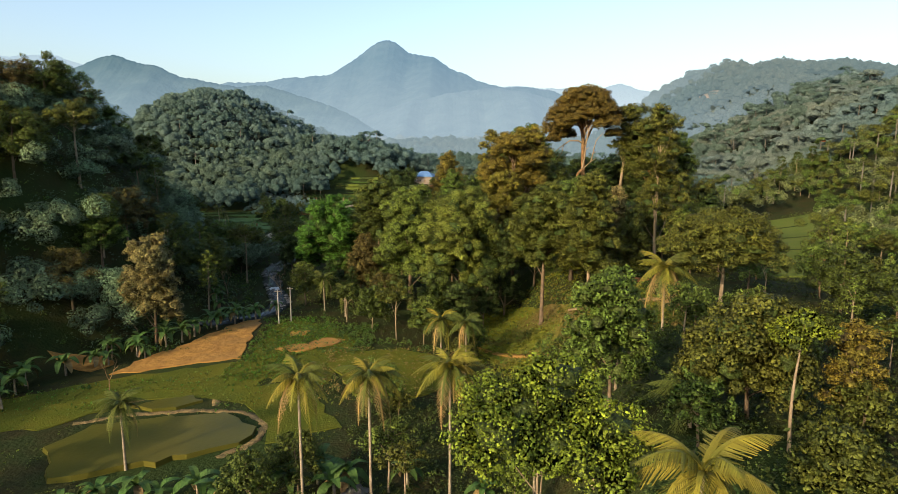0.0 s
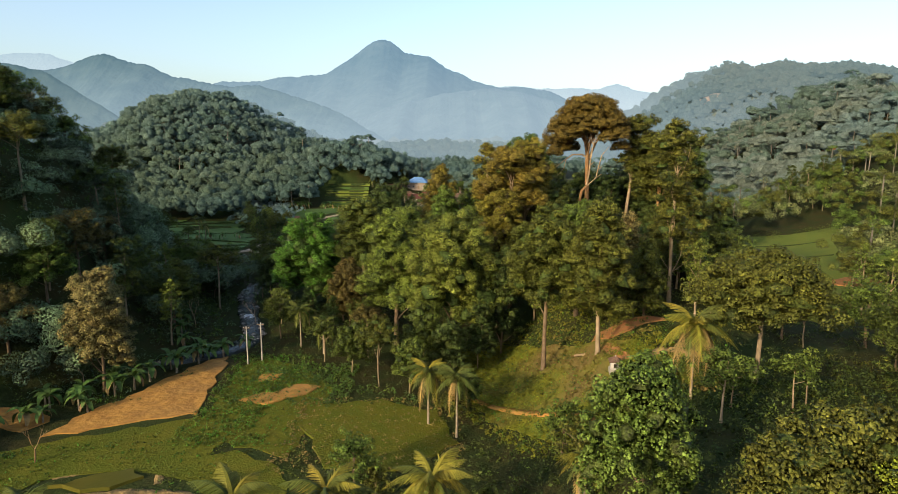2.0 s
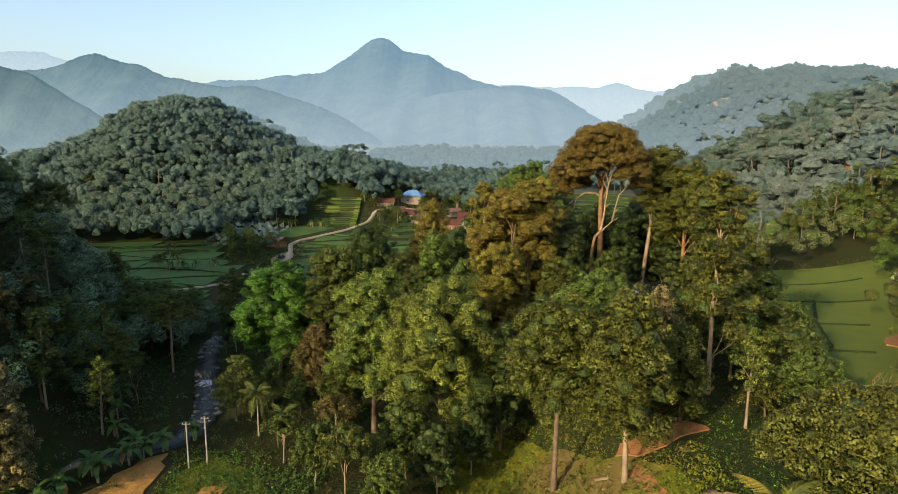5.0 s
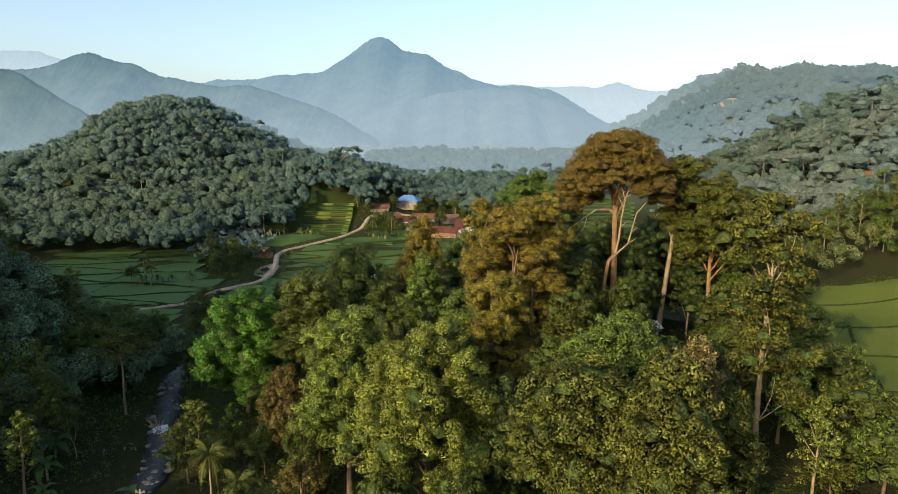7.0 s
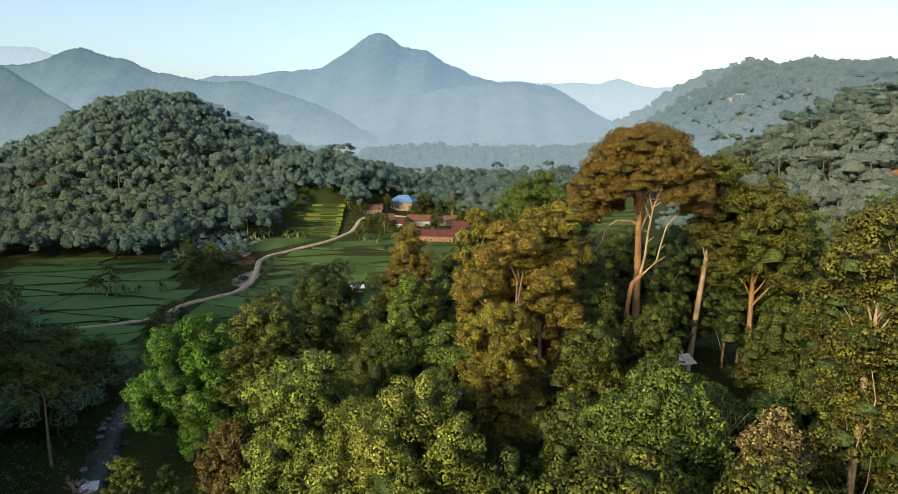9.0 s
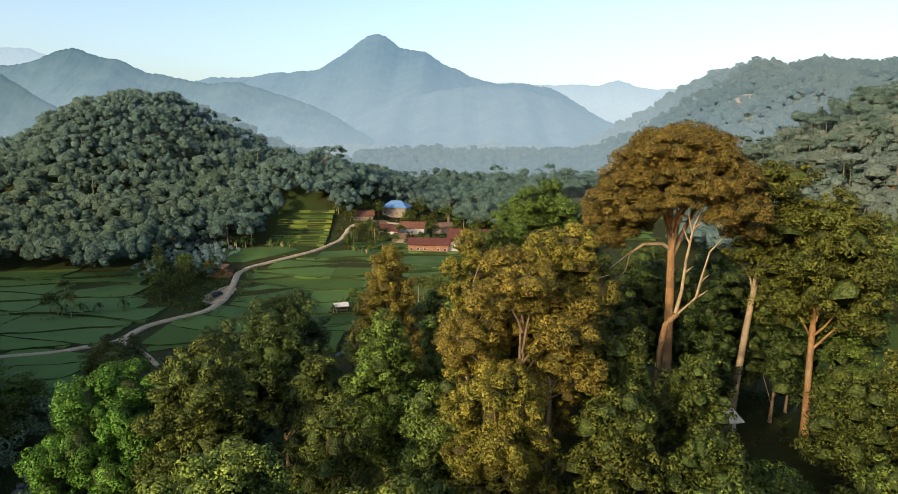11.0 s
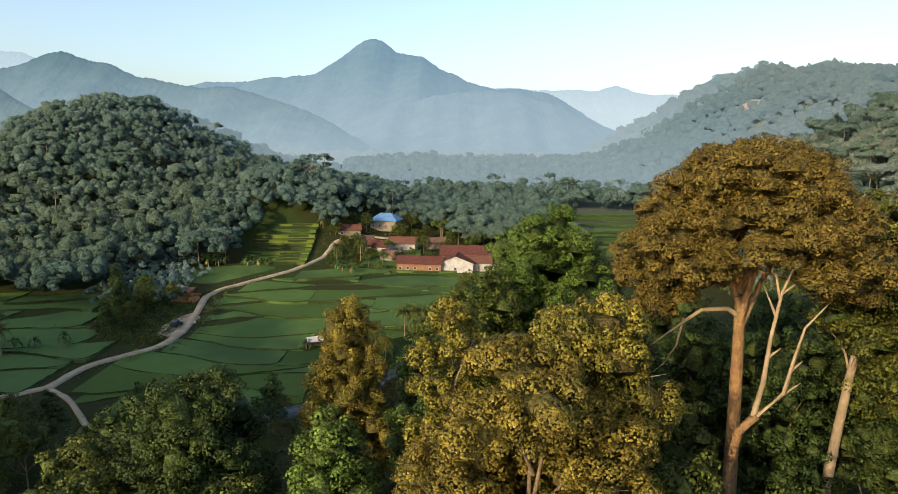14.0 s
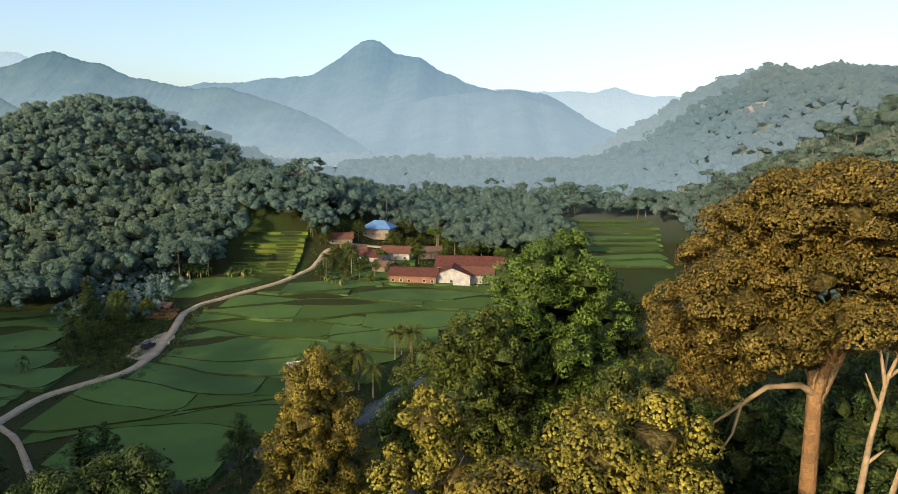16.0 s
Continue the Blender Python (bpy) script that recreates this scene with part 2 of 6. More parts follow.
M = {
    # Beyond y 470 the floor pales to blue-grey: haze painted into its colour.
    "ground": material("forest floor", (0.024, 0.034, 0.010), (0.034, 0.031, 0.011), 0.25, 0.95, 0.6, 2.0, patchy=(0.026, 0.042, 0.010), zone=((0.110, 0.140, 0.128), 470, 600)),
    "grass": material("meadow grass", (0.082, 0.096, 0.010), (0.104, 0.100, 0.012), 0.3, 0.95, 0.8, 3.0, patchy=(0.056, 0.078, 0.010)),
    "drygrass": material("dry grass", (0.140, 0.140, 0.014), (0.088, 0.108, 0.013), 0.5, 0.95, 0.6, 5.0, patchy=(0.14, 0.105, 0.035)),
    "rice": material("young rice", (0.064, 0.116, 0.028), (0.074, 0.130, 0.032), 0.25, 0.8, 0.6, 9.0, patchy=(0.052, 0.096, 0.028)),
    "rice2": material("dense rice", (0.064, 0.114, 0.034), (0.072, 0.126, 0.036), 0.25, 0.8, 0.4, 9.0, patchy=(0.040, 0.076, 0.024)),
    "rice3": material("ripe rice", (0.050, 0.090, 0.018), (0.058, 0.096, 0.020), 0.25, 0.8, 0.4, 9.0, patchy=(0.040, 0.076, 0.018)),
    "pasture": material("sunlit pasture", (0.092, 0.124, 0.022), (0.110, 0.130, 0.024), 0.2, 0.9, 0.6, 6.0, patchy=(0.070, 0.100, 0.022)),
    "bund": material("bund weeds", (0.022, 0.042, 0.011), (0.034, 0.042, 0.015), 0.8, 0.95, 0.7, 4.0),
    "dirt": material("bare ochre soil", (0.37, 0.200, 0.050), (0.27, 0.142, 0.038), 0.5, 0.95, 0.35, 0.9, patchy=(0.24, 0.14, 0.050)),
    "redsoil": material("red soil", (0.30, 0.13, 0.05), (0.22, 0.12, 0.05), 0.5, 0.95, 0.6, 3.0),
    "road": material("pale gravel road", (0.36, 0.30, 0.215), (0.28, 0.225, 0.155), 0.5, 0.95, 0.4, 4.0),
    "pond": material("silty pond water", (0.088, 0.080, 0.014), (0.070, 0.070, 0.013), 0.12, 0.35, 0.04, 1.5, spec=0.06),
    "water": material("river water", (0.05, 0.055, 0.05), (0.03, 0.04, 0.035), 0.3, 0.12, 0.5, 1.6, spec=0.3),
    "foam": material("white water", (0.7, 0.72, 0.72), (0.4, 0.42, 0.42), 1.5, 0.5, 0.5, 3.0),
    "rock": material("river stone", (0.22, 0.21, 0.19), (0.12, 0.115, 0.10), 0.7, 0.9, 0.6, 3.0),
    "stones": material("ochre bank stones", (0.24, 0.165, 0.070), (0.12, 0.095, 0.045), 1.2, 0.95, 0.7, 3.0),
    "bark": material("brown bark", (0.16, 0.115, 0.075), (0.10, 0.075, 0.05), 1.2, 0.95, 0.7, 5.0),
    "palebark": material("pale bark", (0.26, 0.20, 0.135), (0.18, 0.14, 0.09), 0.8, 0.9, 0.5, 4.0),
    "orangebark": material("warm brown bark", (0.25, 0.142, 0.062), (0.17, 0.10, 0.048), 0.8, 0.9, 0.8, 3.0, patchy=(0.20, 0.15, 0.09)),
    "deadwood": material("bleached dead wood", (0.30, 0.225, 0.14), (0.20, 0.15, 0.09), 0.7, 0.9, 0.5, 4.0),
    "palmtrunk": material("palm stem", (0.30, 0.25, 0.18), (0.20, 0.16, 0.11), 2.0, 0.9, 0.6, 6.0),
    "greenA": leaf("mid green leaves", (0.074, 0.112, 0.018), (0.090, 0.126, 0.022)),
    "greenB": leaf("dark green leaves", (0.058, 0.076, 0.013), (0.070, 0.088, 0.015)),
    "greenC": leaf("olive leaves", (0.086, 0.092, 0.014), (0.070, 0.080, 0.014)),
    "greenD": leaf("pale green leaves", (0.110, 0.146, 0.024), (0.126, 0.158, 0.026)),
    "bright": leaf("fresh green leaves", (0.07, 0.17, 0.018), (0.06, 0.13, 0.018)),
    "yellow": leaf("yellow green leaves", (0.15, 0.20, 0.016), (0.10, 0.145, 0.016), cells=5.0, gaps=0.36),
    "golden": leaf("golden olive leaves", (0.158, 0.128, 0.018), (0.118, 0.108, 0.018), 0.32, cells=5.0, gaps=0.47),
    "ochre": leaf("ochre crown leaves", (0.124, 0.083, 0.017), (0.096, 0.070, 0.016), 0.25, cells=6.0, gaps=0.48),
    "brown": leaf("brown leaves", (0.098, 0.080, 0.020), (0.078, 0.066, 0.018)),
    "tan": leaf("pale tan leaves", (0.20, 0.165, 0.060), (0.15, 0.13, 0.045)),
    # Dark green, lowered further to deepen the shade between crowns.
    "shade": leaf("deep green leaves, also for shade", (0.032, 0.056, 0.014), (0.042, 0.064, 0.014)),
    "palm": leaf("palm fronds", (0.078, 0.090, 0.016), (0.056, 0.072, 0.015), cells=0),
    "palmgold": leaf("golden palm fronds", (0.18, 0.155, 0.020), (0.12, 0.122, 0.018), cells=0),
    "palmdry": leaf("dry palm fronds", (0.24, 0.165, 0.055), (0.18, 0.13, 0.05), cells=0),
    "banana": leaf("banana leaves", (0.046, 0.092, 0.020), (0.058, 0.104, 0.026), cells=0),
    "bananadry": leaf("dry banana leaves", (0.25, 0.17, 0.07), (0.16, 0.11, 0.05), cells=0),
    # Leaf colours raised and blued to stand for haze over the dark slope.
    "westA": leaf("hill leaves paled for haze", (0.105, 0.165, 0.085), (0.130, 0.180, 0.085), cells=3.0),
    "westB": leaf("dark hill leaves paled for haze", (0.078, 0.125, 0.070), (0.095, 0.140, 0.070), cells=3.0),
    "slopeE": leaf("sunny slope leaves", (0.150, 0.165, 0.060), (0.110, 0.135, 0.050), cells=2.5),
    # Paler and bluer than real leaves: distance haze put into the base colour.
    "farA": material("forest leaves with haze in the colour", (0.122, 0.186, 0.156), (0.102, 0.164, 0.142), 0.05, 0.95, island=0.22, through_light=0.40, patchy=(0.124, 0.174, 0.126), haze_sheen=0.03, spec=0.03, cells=1.5, cell_tone=0.25, gaps=0.62, even=0.75, cell_bump=0.4),
    "farB": material("dark forest leaves with haze in the colour", (0.080, 0.130, 0.104), (0.068, 0.114, 0.095), 0.05, 0.95, island=0.24, through_light=0.35, patchy=(0.096, 0.138, 0.089), haze_sheen=0.03, spec=0.03, cells=1.5, cell_tone=0.30, gaps=0.62, even=0.65, cell_bump=0.5),
    "farE": material("hillside leaves with haze in the colour", (0.161, 0.226, 0.205), (0.133, 0.201, 0.190), 0.05, 0.95, island=0.20, through_light=0.45, patchy=(0.176, 0.201, 0.149), haze_sheen=0.05, spec=0.03, cells=1.5, cell_tone=0.25, gaps=0.64, even=0.55, cell_bump=0.4),
    # Haze on these two is put in as emission.
    "farD": material("misty leaves with haze glow", (0.050, 0.070, 0.064), (0.042, 0.060, 0.058), 0.03, 0.95, island=0.20, through_light=0.4, patchy=(0.064, 0.068, 0.050), spec=0.02, glow=((0.34, 0.45, 0.51), (0.19, 0.27, 0.28), 30, 110, 0.60), cells=1.2, cell_tone=0.22, gaps=0.66, even=0.6, cell_bump=0.3),
    "farC": material("far leaves with haze glow", (0.040, 0.052, 0.048), (0.032, 0.044, 0.042), 0.02, 0.95, island=0.20, through_light=0.4, patchy=(0.054, 0.054, 0.042), spec=0.02, glow=((0.42, 0.52, 0.58), (0.20, 0.28, 0.29), 40, 150, 0.78), cells=1.1, cell_tone=0.2, gaps=0.66, even=0.7, cell_bump=0.2),
    # The darkness inside crowns is put into these base colours.
    "core": leaf("green leaves darkened as inner shade", (0.034, 0.050, 0.012), (0.040, 0.056, 0.012), gaps=0),
    "corebrown": leaf("brown leaves darkened as inner shade", (0.062, 0.050, 0.013), (0.050, 0.042, 0.012), gaps=0),
    "farstem": material("grey far stems", (0.17, 0.155, 0.13), (0.12, 0.11, 0.09), 0.3, 0.9),
    # Soil and ranges carry haze as emission too, paler towards the foot.
    "scar": material("bare far soil with haze glow", (0.20, 0.135, 0.095), (0.13, 0.115, 0.085), 0.06, 0.95, 0.5, 0.5, glow=((0.34, 0.40, 0.40), (0.30, 0.33, 0.33), 40, 150, 0.30)),
    "range_near": material("far range with haze glow", (0.030, 0.045, 0.045), (0.015, 0.027, 0.03), 0.03, 0.95, 0.3, 0.06, glow=((0.32, 0.43, 0.50), (0.085, 0.165, 0.215), 60, 235, 0.50)),
    "range_hill": material("hill forest with haze glow", (0.030, 0.045, 0.045), (0.015, 0.027, 0.03), 0.03, 0.95, 0.3, 0.06, glow=((0.30, 0.41, 0.47), (0.075, 0.150, 0.185), 40, 165, 0.42)),
    "range_mid": material("farther range with haze glow", (0.026, 0.038, 0.042), (0.014, 0.024, 0.03), 0.02, 0.95, 0.3, 0.05, glow=((0.36, 0.48, 0.56), (0.20, 0.33, 0.43), 110, 420, 0.46)),
    "range_far": material("faint range with haze glow", (0.02, 0.03, 0.035), (0.015, 0.025, 0.03), 0.006, 0.95, 0.6, 0.03, glow=((0.50, 0.60, 0.66), (0.38, 0.50, 0.58), 250, 420, 0.60)),
    "tile": material("red clay roof", (0.105, 0.040, 0.032), (0.072, 0.032, 0.027), 0.9, 0.9, 0.5, 3.0),
    "tile2": material("orange clay roof", (0.135, 0.062, 0.043), (0.10, 0.050, 0.036), 0.9, 0.9, 0.5, 3.0),
    "oldtile": material("weathered brown roof", (0.15, 0.092, 0.066), (0.105, 0.068, 0.05), 0.9, 0.9, 0.5, 3.0),
    "blue": material("blue metal roof", (0.11, 0.22, 0.40), (0.09, 0.18, 0.34), 0.5, 0.45, 0.2, 3.0),
    "white": material("white plaster", (0.42, 0.41, 0.39), (0.30, 0.29, 0.28), 0.7, 0.9, 0.1, 3.0),
    "cream": material("cream plaster", (0.26, 0.215, 0.17), (0.19, 0.16, 0.125), 0.7, 0.9, 0.1, 3.0),
    "orangewall": material("orange plaster", (0.25, 0.13, 0.08), (0.19, 0.105, 0.065), 0.7, 0.9, 0.1, 3.0),
    "dark": material("dark paint for openings", (0.02, 0.018, 0.015), (0.03, 0.026, 0.02), 1.0, 0.5),
    "wood": material("weathered wood", (0.24, 0.17, 0.11), (0.16, 0.11, 0.07), 2.0, 0.9, 0.5, 6.0),
    "concrete": material("grey concrete", (0.30, 0.285, 0.25), (0.23, 0.215, 0.19), 1.0, 0.9, 0.2, 5.0),
    "carpaint": material("dark blue car paint", (0.02, 0.025, 0.04), (0.025, 0.03, 0.045), 1.0, 0.25, spec=0.5),
    "glass": material("dark window glass", (0.03, 0.035, 0.04), (0.04, 0.045, 0.05), 1.0, 0.08, spec=0.5),
    "rubber": material("black rubber", (0.02, 0.02, 0.02), (0.03, 0.03, 0.03), 3.0, 0.8),
    "sacking": material("whitish plastic sheet", (0.62, 0.60, 0.56), (0.45, 0.43, 0.40), 1.5, 0.6, 0.3, 3.0),
}


# ---- mesh tools ----
def mesh_object(name, verts, faces, mat, parent=None, label="", smooth=False):
    me = bpy.data.meshes.new(name)
    me.from_pydata([tuple(v) for v in verts], [], [tuple(f) for f in faces])
    me.materials.append(mat)
    if smooth:
        me.polygons.foreach_set("use_smooth", [True] * len(me.polygons))
    me.update()
    ob = new(name, me)
    if parent:
        ob.parent = parent
    if label:
        ob["label"] = label
    return ob


def quad_mesh(name, verts, mat):
    """A mesh of loose quads from an array of shape (n, 4, 3)."""
    n = len(verts)
    me = bpy.data.meshes.new(name)
    me.vertices.add(n * 4)
    me.vertices.foreach_set("co", np.ascontiguousarray(verts, dtype=np.float32).ravel())
    me.loops.add(n * 4)
    me.loops.foreach_set("vertex_index", np.arange(n * 4, dtype=np.int32))
    me.polygons.add(n)
    me.polygons.foreach_set("loop_start", np.arange(0, n * 4, 4, dtype=np.int32))
    me.materials.append(mat)
    me.update(calc_edges=True)
    return me


def ball(th, cols):
    """Directions and triangles of a rounded body with rings at the angles th."""
    dirs = [(0, 0, 1)] + [(math.sin(t) * math.cos(6.2832 * (k + 0.5 * (i % 2)) / cols), math.sin(t) * math.sin(6.2832 * (k + 0.5 * (i % 2)) / cols), math.cos(t)) for i, t in enumerate(th) for k in range(cols)] + [(0, 0, -1)]
    tris = [(0, 1 + k, 1 + (k + 1) % cols) for k in range(cols)] + [(len(dirs) - 1, len(dirs) - 2 - k, len(dirs) - 2 - (k - 1) % cols) for k in range(cols)]
    for i in range(len(th) - 1):
        for k in range(cols):
            a, b, c, d = 1 + i * cols + k, 1 + i * cols + (k + 1) % cols, 1 + (i + 1) * cols + (k + 1) % cols, 1 + (i + 1) * cols + k
            tris += [(a, d, b), (b, d, c)]
    return np.array(dirs), np.array(tris)


FINE, COARSE = ball((0.62, 1.28, 2.0), 6), ball((1.0, 2.0), 5)


def heap_mesh(name, centres, radii, quads, mat, rng, body=FINE, uneven=0.38):
    """Rounded uneven leaf heaps about the centres, smooth, with loose leaves on them, as one mesh."""
    dirs, tris = body
    n = len(centres)
    v = centres[:, None] + dirs[None] * radii[:, None] * rng.uniform(1 - uneven, 1 + uneven, (n, len(dirs), 1))
    f = tris[None] + (np.arange(n) * len(dirs))[:, None, None]
    base = n * len(dirs)
    q = base + np.arange(len(quads) * 4).reshape(-1, 4)
    f = np.concatenate([f.reshape(-1, 3), q[:, [0, 1, 2]], q[:, [0, 2, 3]]])
    v = np.concatenate([v.reshape(-1, 3), quads.reshape(-1, 3)])
    me = bpy.data.meshes.new(name)
    me.vertices.add(len(v))
    me.vertices.foreach_set("co", np.ascontiguousarray(v, dtype=np.float32).ravel())
    me.loops.add(len(f) * 3)
    me.loops.foreach_set("vertex_index", np.ascontiguousarray(f, dtype=np.int32).ravel())
    me.polygons.add(len(f))
    me.polygons.foreach_set("loop_start", np.arange(0, len(f) * 3, 3, dtype=np.int32))
    me.polygons.foreach_set("use_smooth", np.ones(len(f), dtype=bool))
    me.materials.append(mat)
    me.update(calc_edges=True)
    return me


def part(name, bm, mat, parent, label=""):
    me = bpy.data.meshes.new(name)
    bm.to_mesh(me)
    bm.free()
    me.materials.append(mat)
    ob = new(name, me)
    ob.parent = parent
    if label:
        ob["label"] = label
    return ob


def box(bm, x0, x1, y0, y1, z0, z1, bevel=0.0):
    r = bmesh.ops.create_cube(bm, size=1.0)
    for v in r["verts"]:
        v.co = Vector(((x0 + x1) / 2 + v.co.x * (x1 - x0), (y0 + y1) / 2 + v.co.y * (y1 - y0), (z0 + z1) / 2 + v.co.z * (z1 - z0)))
    if bevel:
        bmesh.ops.bevel(bm, geom=list({e for v in r["verts"] for e in v.link_edges}), offset=bevel, segments=1, affect="EDGES")
    return bm


def one_box(*a, bevel=0.0):
    return box(bmesh.new(), *a, bevel=bevel)


def tube_data(pts, radii, sides=7, start=0):
    """Vertices and faces of a tapered tube along pts."""
    verts, faces = [], []
    pts = [Vector(p) for p in pts]
    for i, p in enumerate(pts):
        d = (pts[min(i + 1, len(pts) - 1)] - pts[max(i - 1, 0)]).normalized()
        a = d.orthogonal().normalized() if abs(d.z) < 0.9 else (Vector((1, 0, 0)) - d * d.x).normalized()
        b = d.cross(a)
        for k in range(sides):
            t = 2 * math.pi * k / sides
            verts.append(p + (a * math.cos(t) + b * math.sin(t)) * radii[i])
    for i in range(len(pts) - 1):
        for k in range(sides):
            q = (k + 1) % sides
            faces.append((start + i * sides + k, start + i * sides + q, start + (i + 1) * sides + q, start + (i + 1) * sides + k))
    faces.append(tuple(start + (len(pts) - 1) * sides + k for k in range(sides)))
    return verts, faces


def tubes(name, list_of, mat, parent=None, label="", sides=7):
    verts, faces = [], []
    for pts, radii in list_of:
        v, f = tube_data(pts, radii, sides, len(verts))
        verts += v
        faces += f
    return mesh_object(name, verts, faces, mat, parent, label, smooth=True)


# ---- the lie of the land ----
def smooth(a, b, v):
    t = np.clip((v - a) / (b - a), 0, 1)
    return t * t * (3 - 2 * t)


RIVER = [(60, 395), (34, 340), (14, 310), (4, 293), (-6, 274), (-28, 258), (-50, 240), (-60, 218), (-59, 203), (-53, 185), (-47, 168), (-44, 160), (-47, 151), (-57, 145), (-70, 140)]
ROAD = [(-80, 271), (-79, 286), (-73, 294), (-67, 302), (-66, 316), (-70, 338), (-74, 354), (-72, 366), (-62, 380), (-51, 393), (-42, 413), (-40, 434), (-30, 446), (-14, 450)]
ROAD_WEST = [(-80, 272), (-92, 263), (-110, 258), (-140, 256)]
FORK = [(-80, 272), (-71, 265), (-60, 252), (-52, 242)]


def near_line(x, y, line):
    """Distance in plan to a polyline, for arrays."""
    d = np.full(np.shape(x), 1e9)
    for (ax, ay), (bx, by) in zip(line[:-1], line[1:]):
        t = np.clip(((x - ax) * (bx - ax) + (y - ay) * (by - ay)) / ((bx - ax) ** 2 + (by - ay) ** 2), 0, 1)
        d = np.minimum(d, np.hypot(x - ax - t * (bx - ax), y - ay - t * (by - ay)))
    return d


def rough(x, y, s):
    return np.sin(x * s + 1.3 * np.sin(y * s * 0.7)) * np.sin(y * s * 1.1 + 1.7 * np.sin(x * s * 0.6)) + 0.5 * np.sin(x * s * 2.3 + 2) * np.sin(y * s * 2.1 + 1)


def height(x, y):
    x, y = np.asarray(x, float), np.asarray(y, float)
    z = np.interp(y, [-300, 60, 190, 340, 400, 480, 560, 640, 760, 1000, 2000, 5000], [14, 9, 9, 10.5, 13, 18, 26, 40, 45, 38, 26, 10])
    edge = np.interp(y, [-400, 0, 60, 100, 145, 190, 230, 262, 300], [-60, -80, -80, -78, -56, -63, -84, -130, -200])
    # Kept low in the unseen south so that the sun reaches the meadow.
    amp = np.interp(y, [-600, 30, 75, 105, 135, 200, 240, 275], [5, 5, 10, 30, 46, 37, 24, 0])
    left = smooth(0, 48, edge - x)
    z = z + amp * left
    z = z + np.interp(y, [0, 110, 160, 200, 300], [0, 4, 24, 30, 0]) * smooth(50, 160, edge - x)
    z = z + np.interp(y, [120, 180, 240, 290], [0, 6, 18, 0]) * smooth(30, 90, edge - x)
    z = z + 58 * np.exp(-((x + 210) / np.where(x > -210, 90, 85)) ** 2 - ((y - 560) / 110) ** 2)
    z = z + 22 * np.exp(-((x + 66) / 40) ** 2 - ((y - 487) / 46) ** 2)
    xr = np.interp(y, [0, 100, 250, 520, 900], [80, 92, 114, 134, 150])
    ar = np.interp(y, [0, 300, 600, 870, 980, 1200], [60, 74, 74, 88, 76, 0])
    wr = np.interp(y, [300, 600, 800], [200, 240, 190])
    right = smooth(0, 1, (x - xr) / wr)
    z = z + ar * right
    xl = np.interp(y, [0, 60, 100, 150, 200], [4, 4, 6, 10, 14])
    knoll = smooth(0, 1, (x - xl) / np.interp(y, [60, 95, 130, 160], [17, 31, 31, 17])) * (1 - smooth(205, 248, y) * (1 - smooth(60, 85, x))) * (1 - smooth(290, 360, y))
    z = z + knoll * (13 - 6 * smooth(60, 80, x) * smooth(110, 160, y) + 2.5 * (1 - smooth(70, 100, y)))
    z = z + 3.4 * np.exp(-((x - 48) / 13) ** 2 - ((y - 186) / 13) ** 2)
    z = z + rough(x, y, 0.045) * (0.3 + 5 * np.maximum(left, right)) + rough(x, y, 0.013) * 6 * np.maximum(left, right)
    return z - 1.5 * np.exp(-(near_line(x, y, RIVER) / 5.0) ** 2) * (1 - smooth(10, 40, x) * (1 - smooth(100, 240, y)))


def ground_at(x, y):
    return float(height(x, y))


def spread(a, b, step, lo, hi, grow):
    """Even steps from a to b, then growing ones out to lo and hi."""
    v = list(np.arange(a, b + step / 2, step))
    s, up, down = step, [v[-1]], [v[0]]
    while up[-1] < hi:
        s *= grow
        up.append(up[-1] + s)
    s = step
    while down[-1] > lo:
        s *= grow
        down.append(down[-1] - s)
    return np.array(down[:0:-1] + v + up[1:])


gx, gy = spread(-160, 170, 3.4, -3800, 3800, 1.12), spread(-20, 470, 3.4, -900, 4700, 1.10)
GX, GY = np.meshgrid(gx, gy)
GZ = height(GX, GY)
nx, ny = len(gx), len(gy)
idx = np.arange(nx * ny).reshape(ny, nx)
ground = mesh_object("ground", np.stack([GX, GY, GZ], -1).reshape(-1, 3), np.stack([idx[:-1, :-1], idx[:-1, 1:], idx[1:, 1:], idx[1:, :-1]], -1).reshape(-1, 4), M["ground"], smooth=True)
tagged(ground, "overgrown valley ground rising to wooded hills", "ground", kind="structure")


